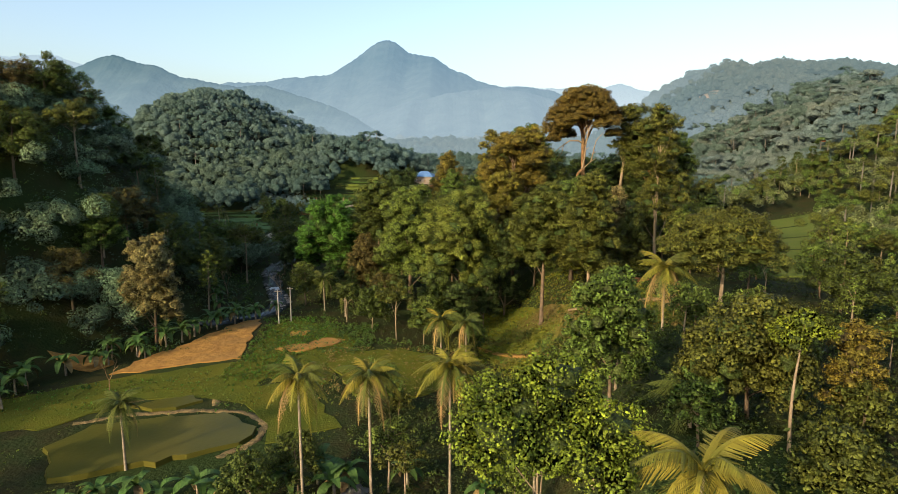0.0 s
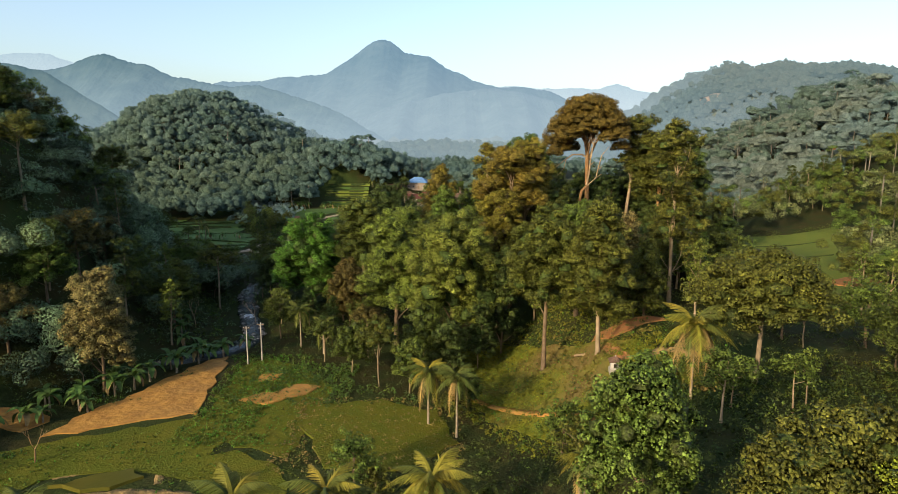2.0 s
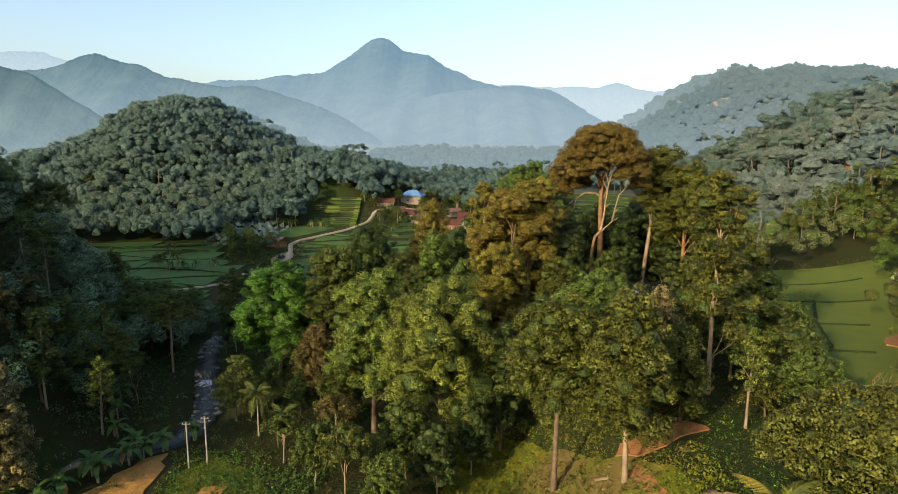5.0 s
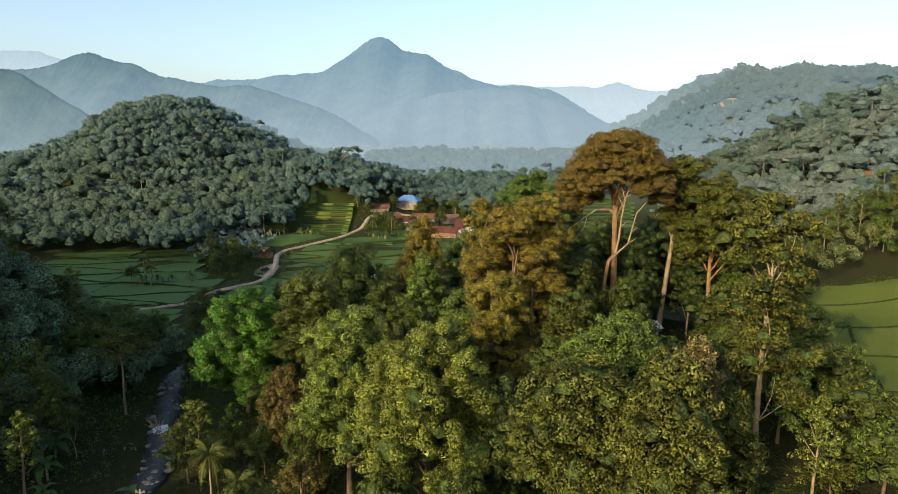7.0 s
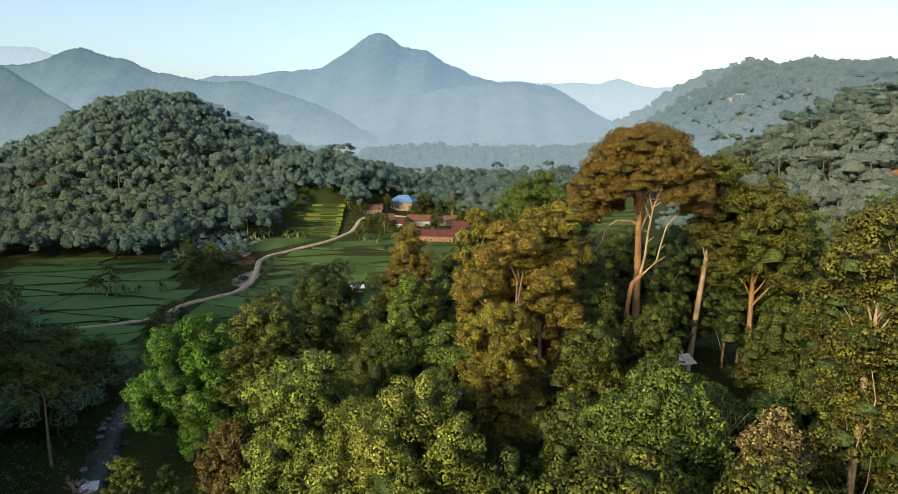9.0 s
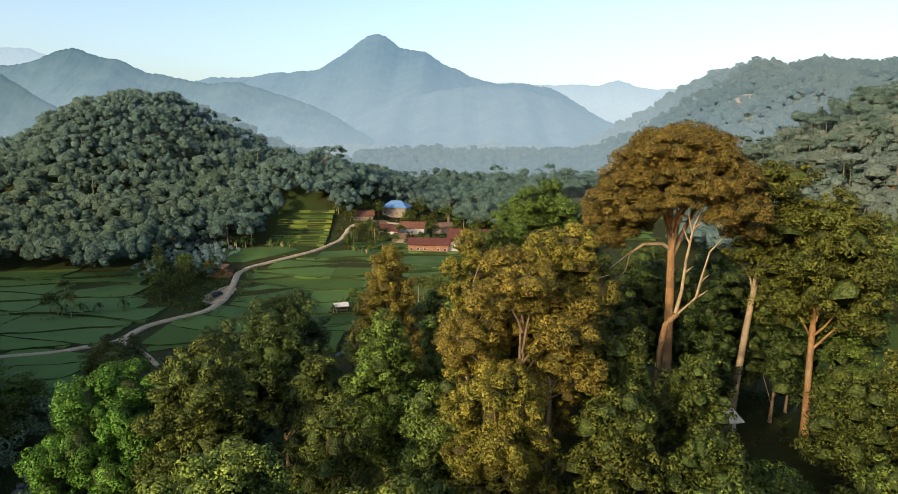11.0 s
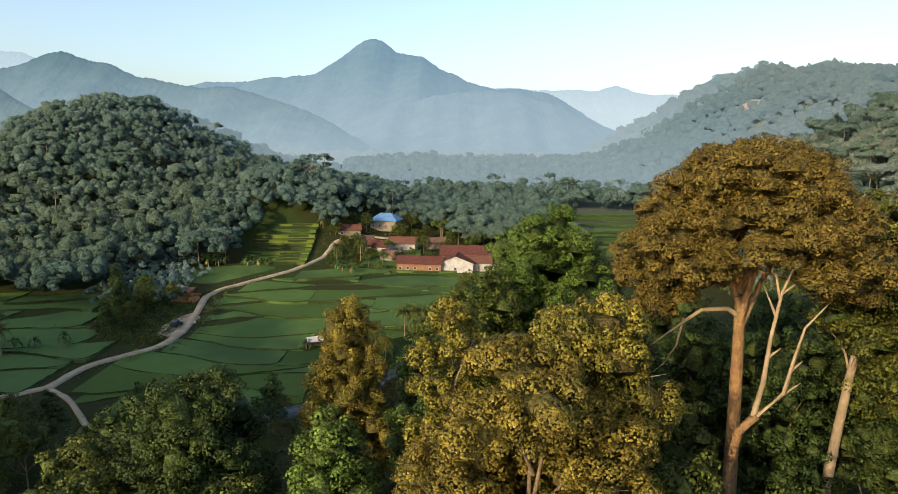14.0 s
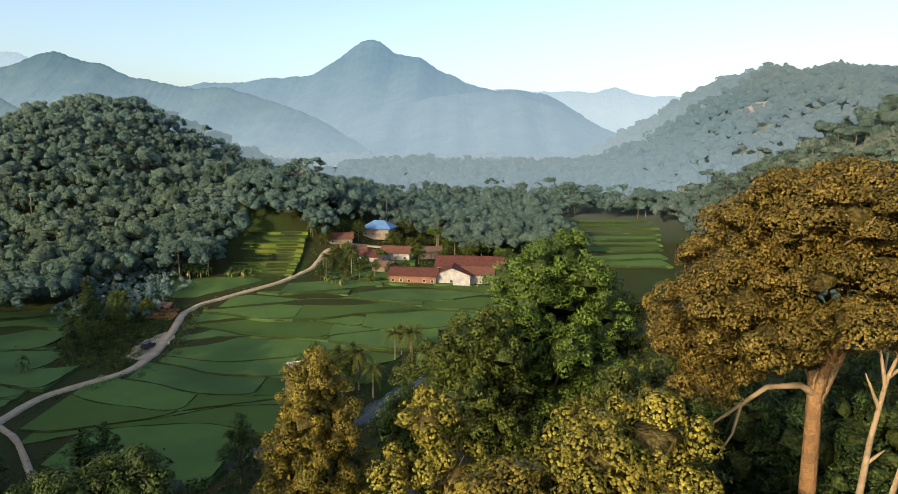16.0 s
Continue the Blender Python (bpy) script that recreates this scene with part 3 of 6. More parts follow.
def ridge(name, y0, depth, line, mat, label, seed):
    """A mountain whose crest follows line (x, z) at y0 and whose spurs run down towards -y."""
    xs = np.linspace(line[0][0], line[-1][0], 320)
    crest = np.interp(xs, [p[0] for p in line], [p[1] for p in line])
    k = np.hanning(7)
    k /= k.sum()
    crest = np.convolve(np.pad(crest, 3, mode="edge"), k, mode="valid")
    w = (line[-1][0] - line[0][0])
    r = random.Random(seed)
    crest = crest + sum(np.sin(xs / w * f + r.random() * 6) * w * 0.0016 * 40 / f for f in (40, 70, 110, 190)) + np.array([r.uniform(-1, 1) for _ in xs]) * w * 0.0009
    rows = []
    ts = np.linspace(0, 1, 40)
    for t in ts:
        spur = sum(a * np.sin(xs / w * f + 3 * t + p) for f, p, a in ((18, seed, 0.5), (37, seed * 2, 0.3), (71, seed * 3, 0.2)))
        fall = (1 - t) ** 1.35
        z = crest * fall * (1 + 0.17 * spur * np.sin(math.pi * t)) - 10 * t
        rows.append(np.stack([xs, np.full_like(xs, y0 - depth * t) - 0.15 * depth * spur * t * (1 - t), z], -1))
    back = rows[0].copy()
    back[:, 1] += depth * 0.5
    back[:, 2] = -20
    v = np.array([back] + rows).reshape(-1, 3)
    i = np.arange(len(v)).reshape(-1, len(xs))
    ob = mesh_object(name, v, np.stack([i[:-1, :-1], i[1:, :-1], i[1:, 1:], i[:-1, 1:]], -1).reshape(-1, 4), mat, smooth=True)
    return tagged(ob, label, "mountain", kind="structure")


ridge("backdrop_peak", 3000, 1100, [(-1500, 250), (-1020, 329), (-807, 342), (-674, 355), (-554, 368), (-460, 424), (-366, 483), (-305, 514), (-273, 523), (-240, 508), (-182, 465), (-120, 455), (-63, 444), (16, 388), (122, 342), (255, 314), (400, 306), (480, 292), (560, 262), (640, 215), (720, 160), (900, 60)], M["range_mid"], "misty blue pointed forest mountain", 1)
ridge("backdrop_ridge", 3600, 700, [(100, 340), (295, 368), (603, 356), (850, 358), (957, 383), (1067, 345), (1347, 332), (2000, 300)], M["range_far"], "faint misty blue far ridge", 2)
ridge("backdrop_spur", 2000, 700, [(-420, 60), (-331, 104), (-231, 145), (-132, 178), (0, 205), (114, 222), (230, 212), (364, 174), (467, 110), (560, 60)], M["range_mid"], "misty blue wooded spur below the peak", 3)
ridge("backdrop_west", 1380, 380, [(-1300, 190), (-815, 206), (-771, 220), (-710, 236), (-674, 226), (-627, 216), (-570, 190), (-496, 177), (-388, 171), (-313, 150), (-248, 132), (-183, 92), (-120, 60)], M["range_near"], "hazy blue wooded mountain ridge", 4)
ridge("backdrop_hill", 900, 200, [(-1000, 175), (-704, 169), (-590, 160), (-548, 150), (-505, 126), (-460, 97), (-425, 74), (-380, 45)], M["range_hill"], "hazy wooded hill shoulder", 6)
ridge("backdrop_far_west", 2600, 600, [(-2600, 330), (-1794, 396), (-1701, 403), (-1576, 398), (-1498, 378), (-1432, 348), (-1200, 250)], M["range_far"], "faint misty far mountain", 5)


# ---- draped surfaces ----
def patch(name, poly, mat, lift=0.1, level=None, label="", category="field", kind="structure", rings=6, wobble=0.7, seed=0, parent=None):
    """A star-shaped patch that lies on the ground (or level at a height), its rim sunk into it."""
    r = random.Random(seed)
    cx, cy = sum(p[0] for p in poly) / len(poly), sum(p[1] for p in poly) / len(poly)
    rim = []
    for (ax, ay), (bx, by) in zip(poly, poly[1:] + poly[:1]):
        n = max(2, int(math.hypot(bx - ax, by - ay) / 2.0))
        for k in range(n):
            rim.append((ax + (bx - ax) * k / n + r.uniform(-wobble, wobble), ay + (by - ay) * k / n + r.uniform(-wobble, wobble)))
    verts, faces, n = [], [], len(rim)
    for q in range(rings + 1):
        s = 1.0 if q == 0 else 1 - (q - 1) / rings
        for x, y in rim:
            px, py = cx + (x - cx) * s, cy + (y - cy) * s
            if q == 0:
                px, py = cx + (x - cx) * 1.015, cy + (y - cy) * 1.015
            z = level if level is not None else ground_at(px, py) + lift
            verts.append((px, py, z - (lift + 0.9 if q == 0 else 0)))
    for q in range(rings):
        for k in range(n):
            faces.append((q * n + k, q * n + (k + 1) % n, (q + 1) * n + (k + 1) % n, (q + 1) * n + k))
    verts.append((cx, cy, level if level is not None else ground_at(cx, cy) + lift))
    for k in range(n):
        faces.append((rings * n + k, rings * n + (k + 1) % n, len(verts) - 1))
    ob = mesh_object(name, verts, faces, mat, parent)
    return ob if parent else tagged(ob, label, category, kind=kind)


def resample(line, step):
    out = []
    for (ax, ay), (bx, by) in zip(line[:-1], line[1:]):
        n = max(1, int(math.hypot(bx - ax, by - ay) / step))
        out += [(ax + (bx - ax) * k / n, ay + (by - ay) * k / n) for k in range(n)]
    out.append(line[-1])
    for _ in range(3):
        out = [out[0]] + [((a[0] + 2 * b[0] + c[0]) / 4, (a[1] + 2 * b[1] + c[1]) / 4) for a, b, c in zip(out, out[1:], out[2:])] + [out[-1]]
    return out


def ribbon(name, line, width, mat, lift, label, category, level=None, step=2.0, ragged=0.15, seed=1, drop_edge=0.6):
    r = random.Random(seed)
    pts = resample(line, step)
    verts, faces = [], []
    for i, (x, y) in enumerate(pts):
        ax, ay = pts[max(i - 1, 0)]
        bx, by = pts[min(i + 1, len(pts) - 1)]
        d = math.hypot(bx - ax, by - ay) or 1
        ux, uy = (by - ay) / d, -(bx - ax) / d
        for s, drop in ((-0.5 - drop_edge / 10, drop_edge), (-0.5 if drop_edge > 0.5 else -0.3, 0.0), (0.0, -0.05), (0.5 if drop_edge > 0.5 else 0.3, 0.0), (0.5 + drop_edge / 10, drop_edge)):
            w = width * s * (1 + (r.uniform(-ragged, ragged) if s else 0))
            px, py = x + ux * w, y + uy * w
            z = level(px, py) if level else max(ground_at(px, py), ground_at(x, y)) + lift
            verts.append((px, py, z - drop + (r.uniform(-0.35, 0.35) * (ragged - 0.3) if ragged > 0.8 else 0)))
    for i in range(len(pts) - 1):
        for k in range(4):
            faces.append((i * 5 + k, i * 5 + k + 1, i * 5 + k + 6, i * 5 + k + 5))
    return tagged(mesh_object(name, verts, faces, mat, smooth=True), label, category, kind="structure")


ribbon("road", ROAD, 2.25, M["road"], 0.45, "pale winding gravel road through rice fields", "road")
ribbon("road_west", ROAD_WEST, 2.0, M["road"], 0.42, "pale narrow gravel track beside rice fields", "road")
ribbon("path", FORK, 1.1, M["road"], 0.40, "pale footpath branching from the road", "path")
ribbon("slope_path", [(5, 123), (9, 119), (13, 114), (17, 108), (20, 104), (22, 97)], 1.3, M["dirt"], 0.3, "narrow trodden path below a grassy slope", "path")
ribbon("river", RIVER, 4.6, M["water"], 0, "dark shallow stony river between wooded banks", "river", level=lambda x, y: 8.35 + max(0.0, y - 200) * 0.012, ragged=0.35)

# garden plots, soil and ponds near the start
patch("field_meadow", [(-76, 94), (-68, 100), (-60, 106), (-39, 114), (-32, 105), (-34, 99), (-52, 96), (-60, 86), (-72, 84)], M["grass"], 0.12, label="grassy fallow field beside the ponds", seed=2)
patch("field_strip", [(-40, 97), (-30, 103), (-22, 98), (-16, 86), (-25, 82), (-27, 88), (-35, 96)], M["grass"], 0.14, label="low green vegetable strip beside the pond", seed=3)
patch("dirt_plot", [(-45, 147), (-43, 134), (-42, 124), (-40, 116), (-50, 112.5), (-61, 108), (-60, 115), (-55, 124), (-52, 132), (-48, 145)], M["dirt"], 0.2, label="bare ochre tilled soil plot", category="soil", seed=4)
patch("dirt_plot_small", [(-22, 127), (-24, 123), (-30, 119.5), (-35, 121), (-30, 125), (-27, 129)], M["dirt"], 0.32, label="small bare ochre soil plot", category="soil", seed=5)
patch("dirt_plot_edge", [(-31, 134), (-31, 130.5), (-34, 130), (-35, 134)], M["dirt"], 0.32, label="small bare soil bed beside vegetables", category="soil", seed=6)
patch("dirt_bank", [(-77, 116), (-66, 110), (-63, 113), (-68, 119)], M["dirt"], 0.2, label="bare soil beside banana plants", category="soil", seed=16)
patch("field_hillock", [(-22, 112), (-20, 119), (-10, 121), (0, 117), (3, 106), (-4, 98), (-16, 98)], M["grass"], 0.3, label="round grassy plot with dry rim", seed=7)
patch("garden_plot", [(-39, 113), (-30, 104), (-22, 101), (-20, 113), (-19, 126), (-27, 138), (-36, 144), (-40, 140)], M["grass"], 0.1, label="green garden plot with vegetable beds", seed=17)
patch("slope_meadow", [(6, 148), (3, 128), (9, 112), (16, 101), (27, 97), (34, 104), (34, 117), (29, 126), (24, 132), (18, 142), (13, 150)], M["drygrass"], 0.18, rings=14, label="steep weedy slope of yellow green grass", seed=8)
patch("red_bank", [(28, 127), (31, 124), (36, 125), (41, 127), (41, 129), (34, 129.5), (29, 129)], M["redsoil"], 0.25, label="eroded red earth bank below the trees", category="soil", seed=9)
patch("trodden_soil", [(28, 121), (28.5, 112), (30, 112), (30.5, 116), (30, 122)], M["redsoil"], 0.22, label="trodden reddish soil strip on the slope", category="soil", seed=10)
patch("pond_large", [(-28, 86), (-29, 81), (-36, 77), (-49, 72), (-55, 80), (-52, 87), (-45, 89), (-34, 91)], M["pond"], 0.1, level=9.45, label="olive brown fish pond with low banks", category="pond", seed=11)
patch("pond_upper", [(-51, 93), (-42, 97.5), (-39, 95), (-42, 92.5)], M["pond"], 0.1, level=9.5, label="small silty pond behind a bank", category="pond", seed=12)
ribbon("pond_bank", [(-56, 88), (-50, 91), (-40, 92.5), (-32, 92), (-27, 88), (-27, 82), (-31, 78)], 1.5, M["stones"], 0.06, "pale ochre earth bank round the pond", "bank", step=0.7, ragged=0.7, drop_edge=0.22)
ribbon("pond_bank_upper", [(-52, 96), (-44, 99), (-38, 98), (-37, 94)], 1.3, M["stones"], 0.06, "pale earth bank of the small pond", "bank", step=0.7, ragged=0.7, drop_edge=0.22)


# ---- rice terraces ----
def paddies(prefix, y0, y1, left, right, step, rng, mats, label, bund=("bund", 1.0), split=28.0, sway=3.0):
    """Stepped level paddies between two side curves; each is a slab with weedy bunds on its rim."""
    k, y = 0, y0
    while y < y1:
        d = step * rng.uniform(0.75, 1.3)
        ph = rng.uniform(0, 6)
        xa, xb = left(y + d / 2), right(y + d / 2)
        if xb - xa > 6:
            cuts = [xa] + [xa + (xb - xa) * (i + rng.uniform(-0.25, 0.25)) / max(1, round((xb - xa) / split)) for i in range(1, max(1, round((xb - xa) / split)))] + [xb]
            for c0, c1 in zip(cuts[:-1], cuts[1:]):
                n = max(3, int((c1 - c0) / 2.5))
                xs = [c0 + (c1 - c0) * i / n for i in range(n + 1)]
                lo = [y + sway * math.sin(x * 0.07 + ROLL[0]) + 0.6 * math.sin(x * 0.31) for x in xs]
                hi = [y + d + sway * math.sin(x * 0.07 + ph) + 0.6 * math.sin(x * 0.31) for x in xs]
                mid = (c0 + c1) / 2
                z = max(ground_at(mid, y + d / 2), ground_at(c0, y + d / 2) - 0.3, ground_at(c1, y + d / 2) - 0.3) + 0.3 + rng.uniform(-0.12, 0.12)
                verts, faces = [], []
                for i, x in enumerate(xs):
                    verts += [(x, lo[i] - 0.2, z - 1.6), (x, lo[i], z), (x, hi[i], z), (x, hi[i] + 0.2, z - 1.6)]
                for i in range(n):
                    for q in range(3):
                        faces.append((i * 4 + q, i * 4 + 4 + q, i * 4 + 5 + q, i * 4 + 1 + q))
                faces += [(0, 1, 2, 3), (n * 4 + 3, n * 4 + 2, n * 4 + 1, n * 4)]
                field = mesh_object(prefix, verts, faces, rng.choice(mats))
                tagged(field, label, "rice field", group="rice terraces", kind="structure")
                rim = [(x, a) for x, a in zip(xs, lo)] + [(c1, hi[-1])]
                bl = []
                w = rng.uniform(0.3, 0.6) * bund[1]
                pts = resample(rim, 1.5)
                for i, (x, yy) in enumerate(pts):
                    g = rng.uniform(0.05, 0.34) * bund[1]
                    bl += [(x - 0.1, yy - w, z - 0.9), (x, yy - w * 0.3, z + g), (x + 0.1, yy + w * rng.uniform(0.4, 1.1), z - 0.05)]
                bf = [(i * 3 + q, i * 3 + 3 + q, i * 3 + 4 + q, i * 3 + 1 + q) for i in range(len(pts) - 1) for q in range(2)]
                mesh_object("bund", bl, bf, M[bund[0]], field, "weedy earth bund")
        ROLL[0] = ph
        y += d + 0.25
        k += 1


ROLL = [1.0]
rr = random.Random(5)


def curve(ys, xs):
    return lambda y: float(np.interp(y, ys, xs))


paddies("rice_field", 254, 424, curve([250, 262, 274, 290, 302, 316, 340, 356, 368, 382, 395, 415, 432], [-52, -62, -73, -73, -63, -62, -66, -69, -66, -54, -44, -37, -34]),
        curve([250, 275, 300, 330, 360, 385, 395, 424], [-34, -16, -4, 12, 34, 36, 30, -2]), 10.0, rr, [M["rice"], M["rice"], M["rice2"], M["rice3"]], "level paddy of young green rice", split=38, sway=7.0)
WEST_RIGHT = curve([262, 275, 290, 299, 308, 320, 335, 352], [-96, -84, -84, -80, -90, -97, -102, -112])
paddies("rice_field_west", 262, 349, curve([260, 300, 352], [-138, -155, -175]), WEST_RIGHT, 10, rr, [M["rice2"], M["rice2"], M["rice"]], "shaded level paddy of green rice", split=40, sway=4.5)
paddies("rice_field_south", 229, 254, curve([229, 254], [-92, -104]), curve([229, 254], [-67, -80]), 8, rr, [M["rice2"], M["rice"]], "shaded level paddy beside the river", split=30, sway=3.0)
paddies("rice_field_hill", 403, 444, curve([403, 444], [-76, -78]), curve([403, 444], [-48, -50]), 4.2, rr, [M["pasture"], M["rice3"], M["pasture"]], "narrow hillside rice terrace", bund=("bund", 0.5), split=30, sway=1.6)
patch("field_east", [(67, 160), (92, 158), (114, 178), (138, 216), (152, 256), (122, 264), (94, 256), (80, 215), (70, 185)], M["pasture"], 0.35, label="sunlit green field in a side valley", seed=51, rings=12)
for k, line in enumerate(([(70, 176), (84, 179), (100, 177)], [(74, 196), (92, 200), (112, 197)], [(80, 215), (100, 222), (128, 218)], [(88, 236), (110, 244), (138, 240)], [(92, 180), (100, 200), (112, 222)])):
    ribbon("field_bund", line, 0.7, M["bund"], 0.62, "weedy bund across the sunlit field", "bund", step=1.5, ragged=0.5, seed=60 + k)
patch("field_bank_soil", [(106, 182), (112, 178), (119, 182), (121, 189), (115, 190), (109, 187)], M["redsoil"], 0.7, label="bare orange soil bank beside the sunlit field", category="soil", seed=53)
patch("verge_meadow", [(-97, 374), (-78, 374), (-69, 384), (-58, 396), (-66, 401), (-80, 398), (-96, 396)], M["rice2"], 0.2, label="rough grass between the road and terraces", seed=52, rings=8)
paddies("rice_field_valley", 425, 525, curve([425, 525], [84, 92]), curve([425, 525], [116, 142]), 14, rr, [M["rice3"], M["rice"]], "sunlit field at the foot of the hill", split=60, sway=3)


# ---- leaves and trees ----
def unit(rng, n, low=-1.0):
    z = rng.uniform(low, 1, n)
    a = rng.uniform(0, 2 * np.pi, n)
    s = np.sqrt(1 - z * z)
    return np.stack([s * np.cos(a), s * np.sin(a), z], -1)


def leaf_quads(rng, centres, normals, size, spread_n=0.55, long=1.5):
    """Pointed leaf blades (kite quads) about the centres, facing roughly along the normals."""
    n = len(centres)
    nn = normals + rng.normal(0, spread_n, (n, 3))
    nn /= np.linalg.norm(nn, axis=1, keepdims=True) + 1e-9
    a = np.cross(nn, rng.normal(0, 1, (n, 3)))
    a /= np.linalg.norm(a, axis=1, keepdims=True) + 1e-9
    b = np.cross(nn, a)
    s = (size * rng.uniform(0.6, 1.35, n))[:, None]
    droop = nn * s * 0.22
    return np.stack([centres - a * s * long * 0.5 - droop, centres - b * s * 0.42, centres + a * s * long * 0.5 - droop, centres + b * s * 0.42], 1)


def crown_mesh(rng, lobes, clumps, leaves, size, mat, clump_r=0.42, low=-0.8, body=FINE):
    """lobes: rows of centre and radii. On each lobe sit dense leaf clumps, and on each clump loose leaves: uneven, with gaps."""
    cs, rs, qs = [], [], []
    for cx, cy, cz, rx, ry, rz in lobes:
        k = max(3, int(clumps * rng.uniform(0.8, 1.2)))
        d = unit(rng, k, low)
        c = np.array([cx, cy, cz]) + d * np.array([rx, ry, rz]) * rng.uniform(0.72, 1.0, (k, 1))
        r = clump_r * (rx + ry + rz) / 3 * rng.uniform(0.6, 1.25, k)
        q = np.repeat(np.arange(k), leaves)
        e = unit(rng, k * leaves, -0.45)
        p = c[q] + e * r[q][:, None] * np.array([1.1, 1.1, 0.8]) * rng.uniform(0.82, 1.16, (k * leaves, 1))
        cs.append(c)
        rs.append(r[:, None] * np.array([1.0, 1.0, 0.80]) * rng.uniform(0.88, 1.05, (k, 1)))
        qs.append(leaf_quads(rng, p, e * 0.9 + d[q] * 0.3 + np.array([0, 0, 0.15]), size, 0.34))
    return heap_mesh("crown", np.concatenate(cs), np.concatenate(rs), np.concatenate(qs), mat, rng, body)


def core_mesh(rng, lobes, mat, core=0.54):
    """Leaf heaps inside each lobe, coloured dark to stand for inner shade, so that a crown is not seen through."""
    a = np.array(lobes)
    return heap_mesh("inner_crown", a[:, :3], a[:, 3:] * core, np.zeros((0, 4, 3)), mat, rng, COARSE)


def lobes_for(form, rng, h, r, bole):
    """Crown lobes of a tree h high with crown radius r, whose crown starts at bole."""
    L, ch = [], h - bole
    if form == "dome":
        n = 22
        for i in range(n):
            t = (i + 0.5) / n
            z = bole + ch * (0.10 + 0.76 * t)
            w = r * 0.73 * math.sqrt(max(0.05, 1 - (max(0, t - 0.30) / 0.72) ** 2)) * rng.uniform(0.85, 1.12)
            a = i * 2.4 + rng.uniform(-0.4, 0.4)
            s = r * rng.uniform(0.30, 0.44)
            L.append((w * math.cos(a), w * math.sin(a), z, s, s, s * rng.uniform(0.75, 1.0)))
        for t in (0.25, 0.45, 0.65):
            L.append((0, 0, bole + ch * t, r * 0.55, r * 0.55, ch * 0.2))
    elif form == "umbrella":
        n = 34
        for i in range(n):
            t = math.sqrt((i + 0.5) / n)
            a = i * 2.4
            s = r * rng.uniform(0.23, 0.33)
            z = h - s * 0.5 - ch * 0.66 * t ** 2.2 + rng.uniform(-0.05, 0.03) * ch
            L.append((r * 0.83 * t * math.cos(a), r * 0.83 * t * math.sin(a), z, s * 1.15, s * 1.15, s * 0.62))
    elif form == "cone":
        n = 20
        for i in range(n):
            t = (i + 0.5) / n
            w = r * 0.66 * math.sin(math.pi * min(1, 0.16 + t * 0.84)) ** 0.75 * (1.12 - 0.35 * t)
            a = i * 2.4
            s = r * rng.uniform(0.40, 0.52) * (1.1 - 0.35 * t)
            L.append((w * math.cos(a), w * math.sin(a), bole + ch * (0.06 + 0.88 * t), s, s, s * 1.2))
    elif form == "slim":
        n = 20
        for i in range(n):
            t = (i + 0.5) / n
            w = r * rng.uniform(0.35, 0.80) * (1 - 0.45 * t)
            a = i * 2.4 + rng.uniform(-0.3, 0.3)
            s = r * rng.uniform(0.28, 0.42)
            L.append((w * math.cos(a), w * math.sin(a), bole + ch * (0.04 + 0.90 * t), s, s, s * 0.62))
        L.append((0, 0, h - r * 0.25, r * 0.3, r * 0.3, r * 0.3))
    else:  # spread: wide, layered, open
        n = 15
        for i in range(n):
            t = (i + 0.5) / n
            a = i * 2.4 + rng.uniform(-0.4, 0.4)
            w = r * 0.75 * math.sqrt(t)
            s = r * rng.uniform(0.34, 0.46)
            L.append((w * math.cos(a), w * math.sin(a), bole + ch * rng.uniform(0.40, 0.85) * (1 - 0.35 * t) + ch * 0.12, s, s, s * 0.5))
    return L


def limb_path(rng, a, b, sag=0.12, n=5):
    a, b = np.array(a, float), np.array(b, float)
    out = []
    d = np.linalg.norm(b - a)
    k = rng.normal(0, 0.07 * d, 3)
    for i in range(n):
        t = i / (n - 1)
        out.append(a + (b - a) * t + k * math.sin(math.pi * t) + np.array([0, 0, -sag * d * math.sin(math.pi * t)]))
    return out


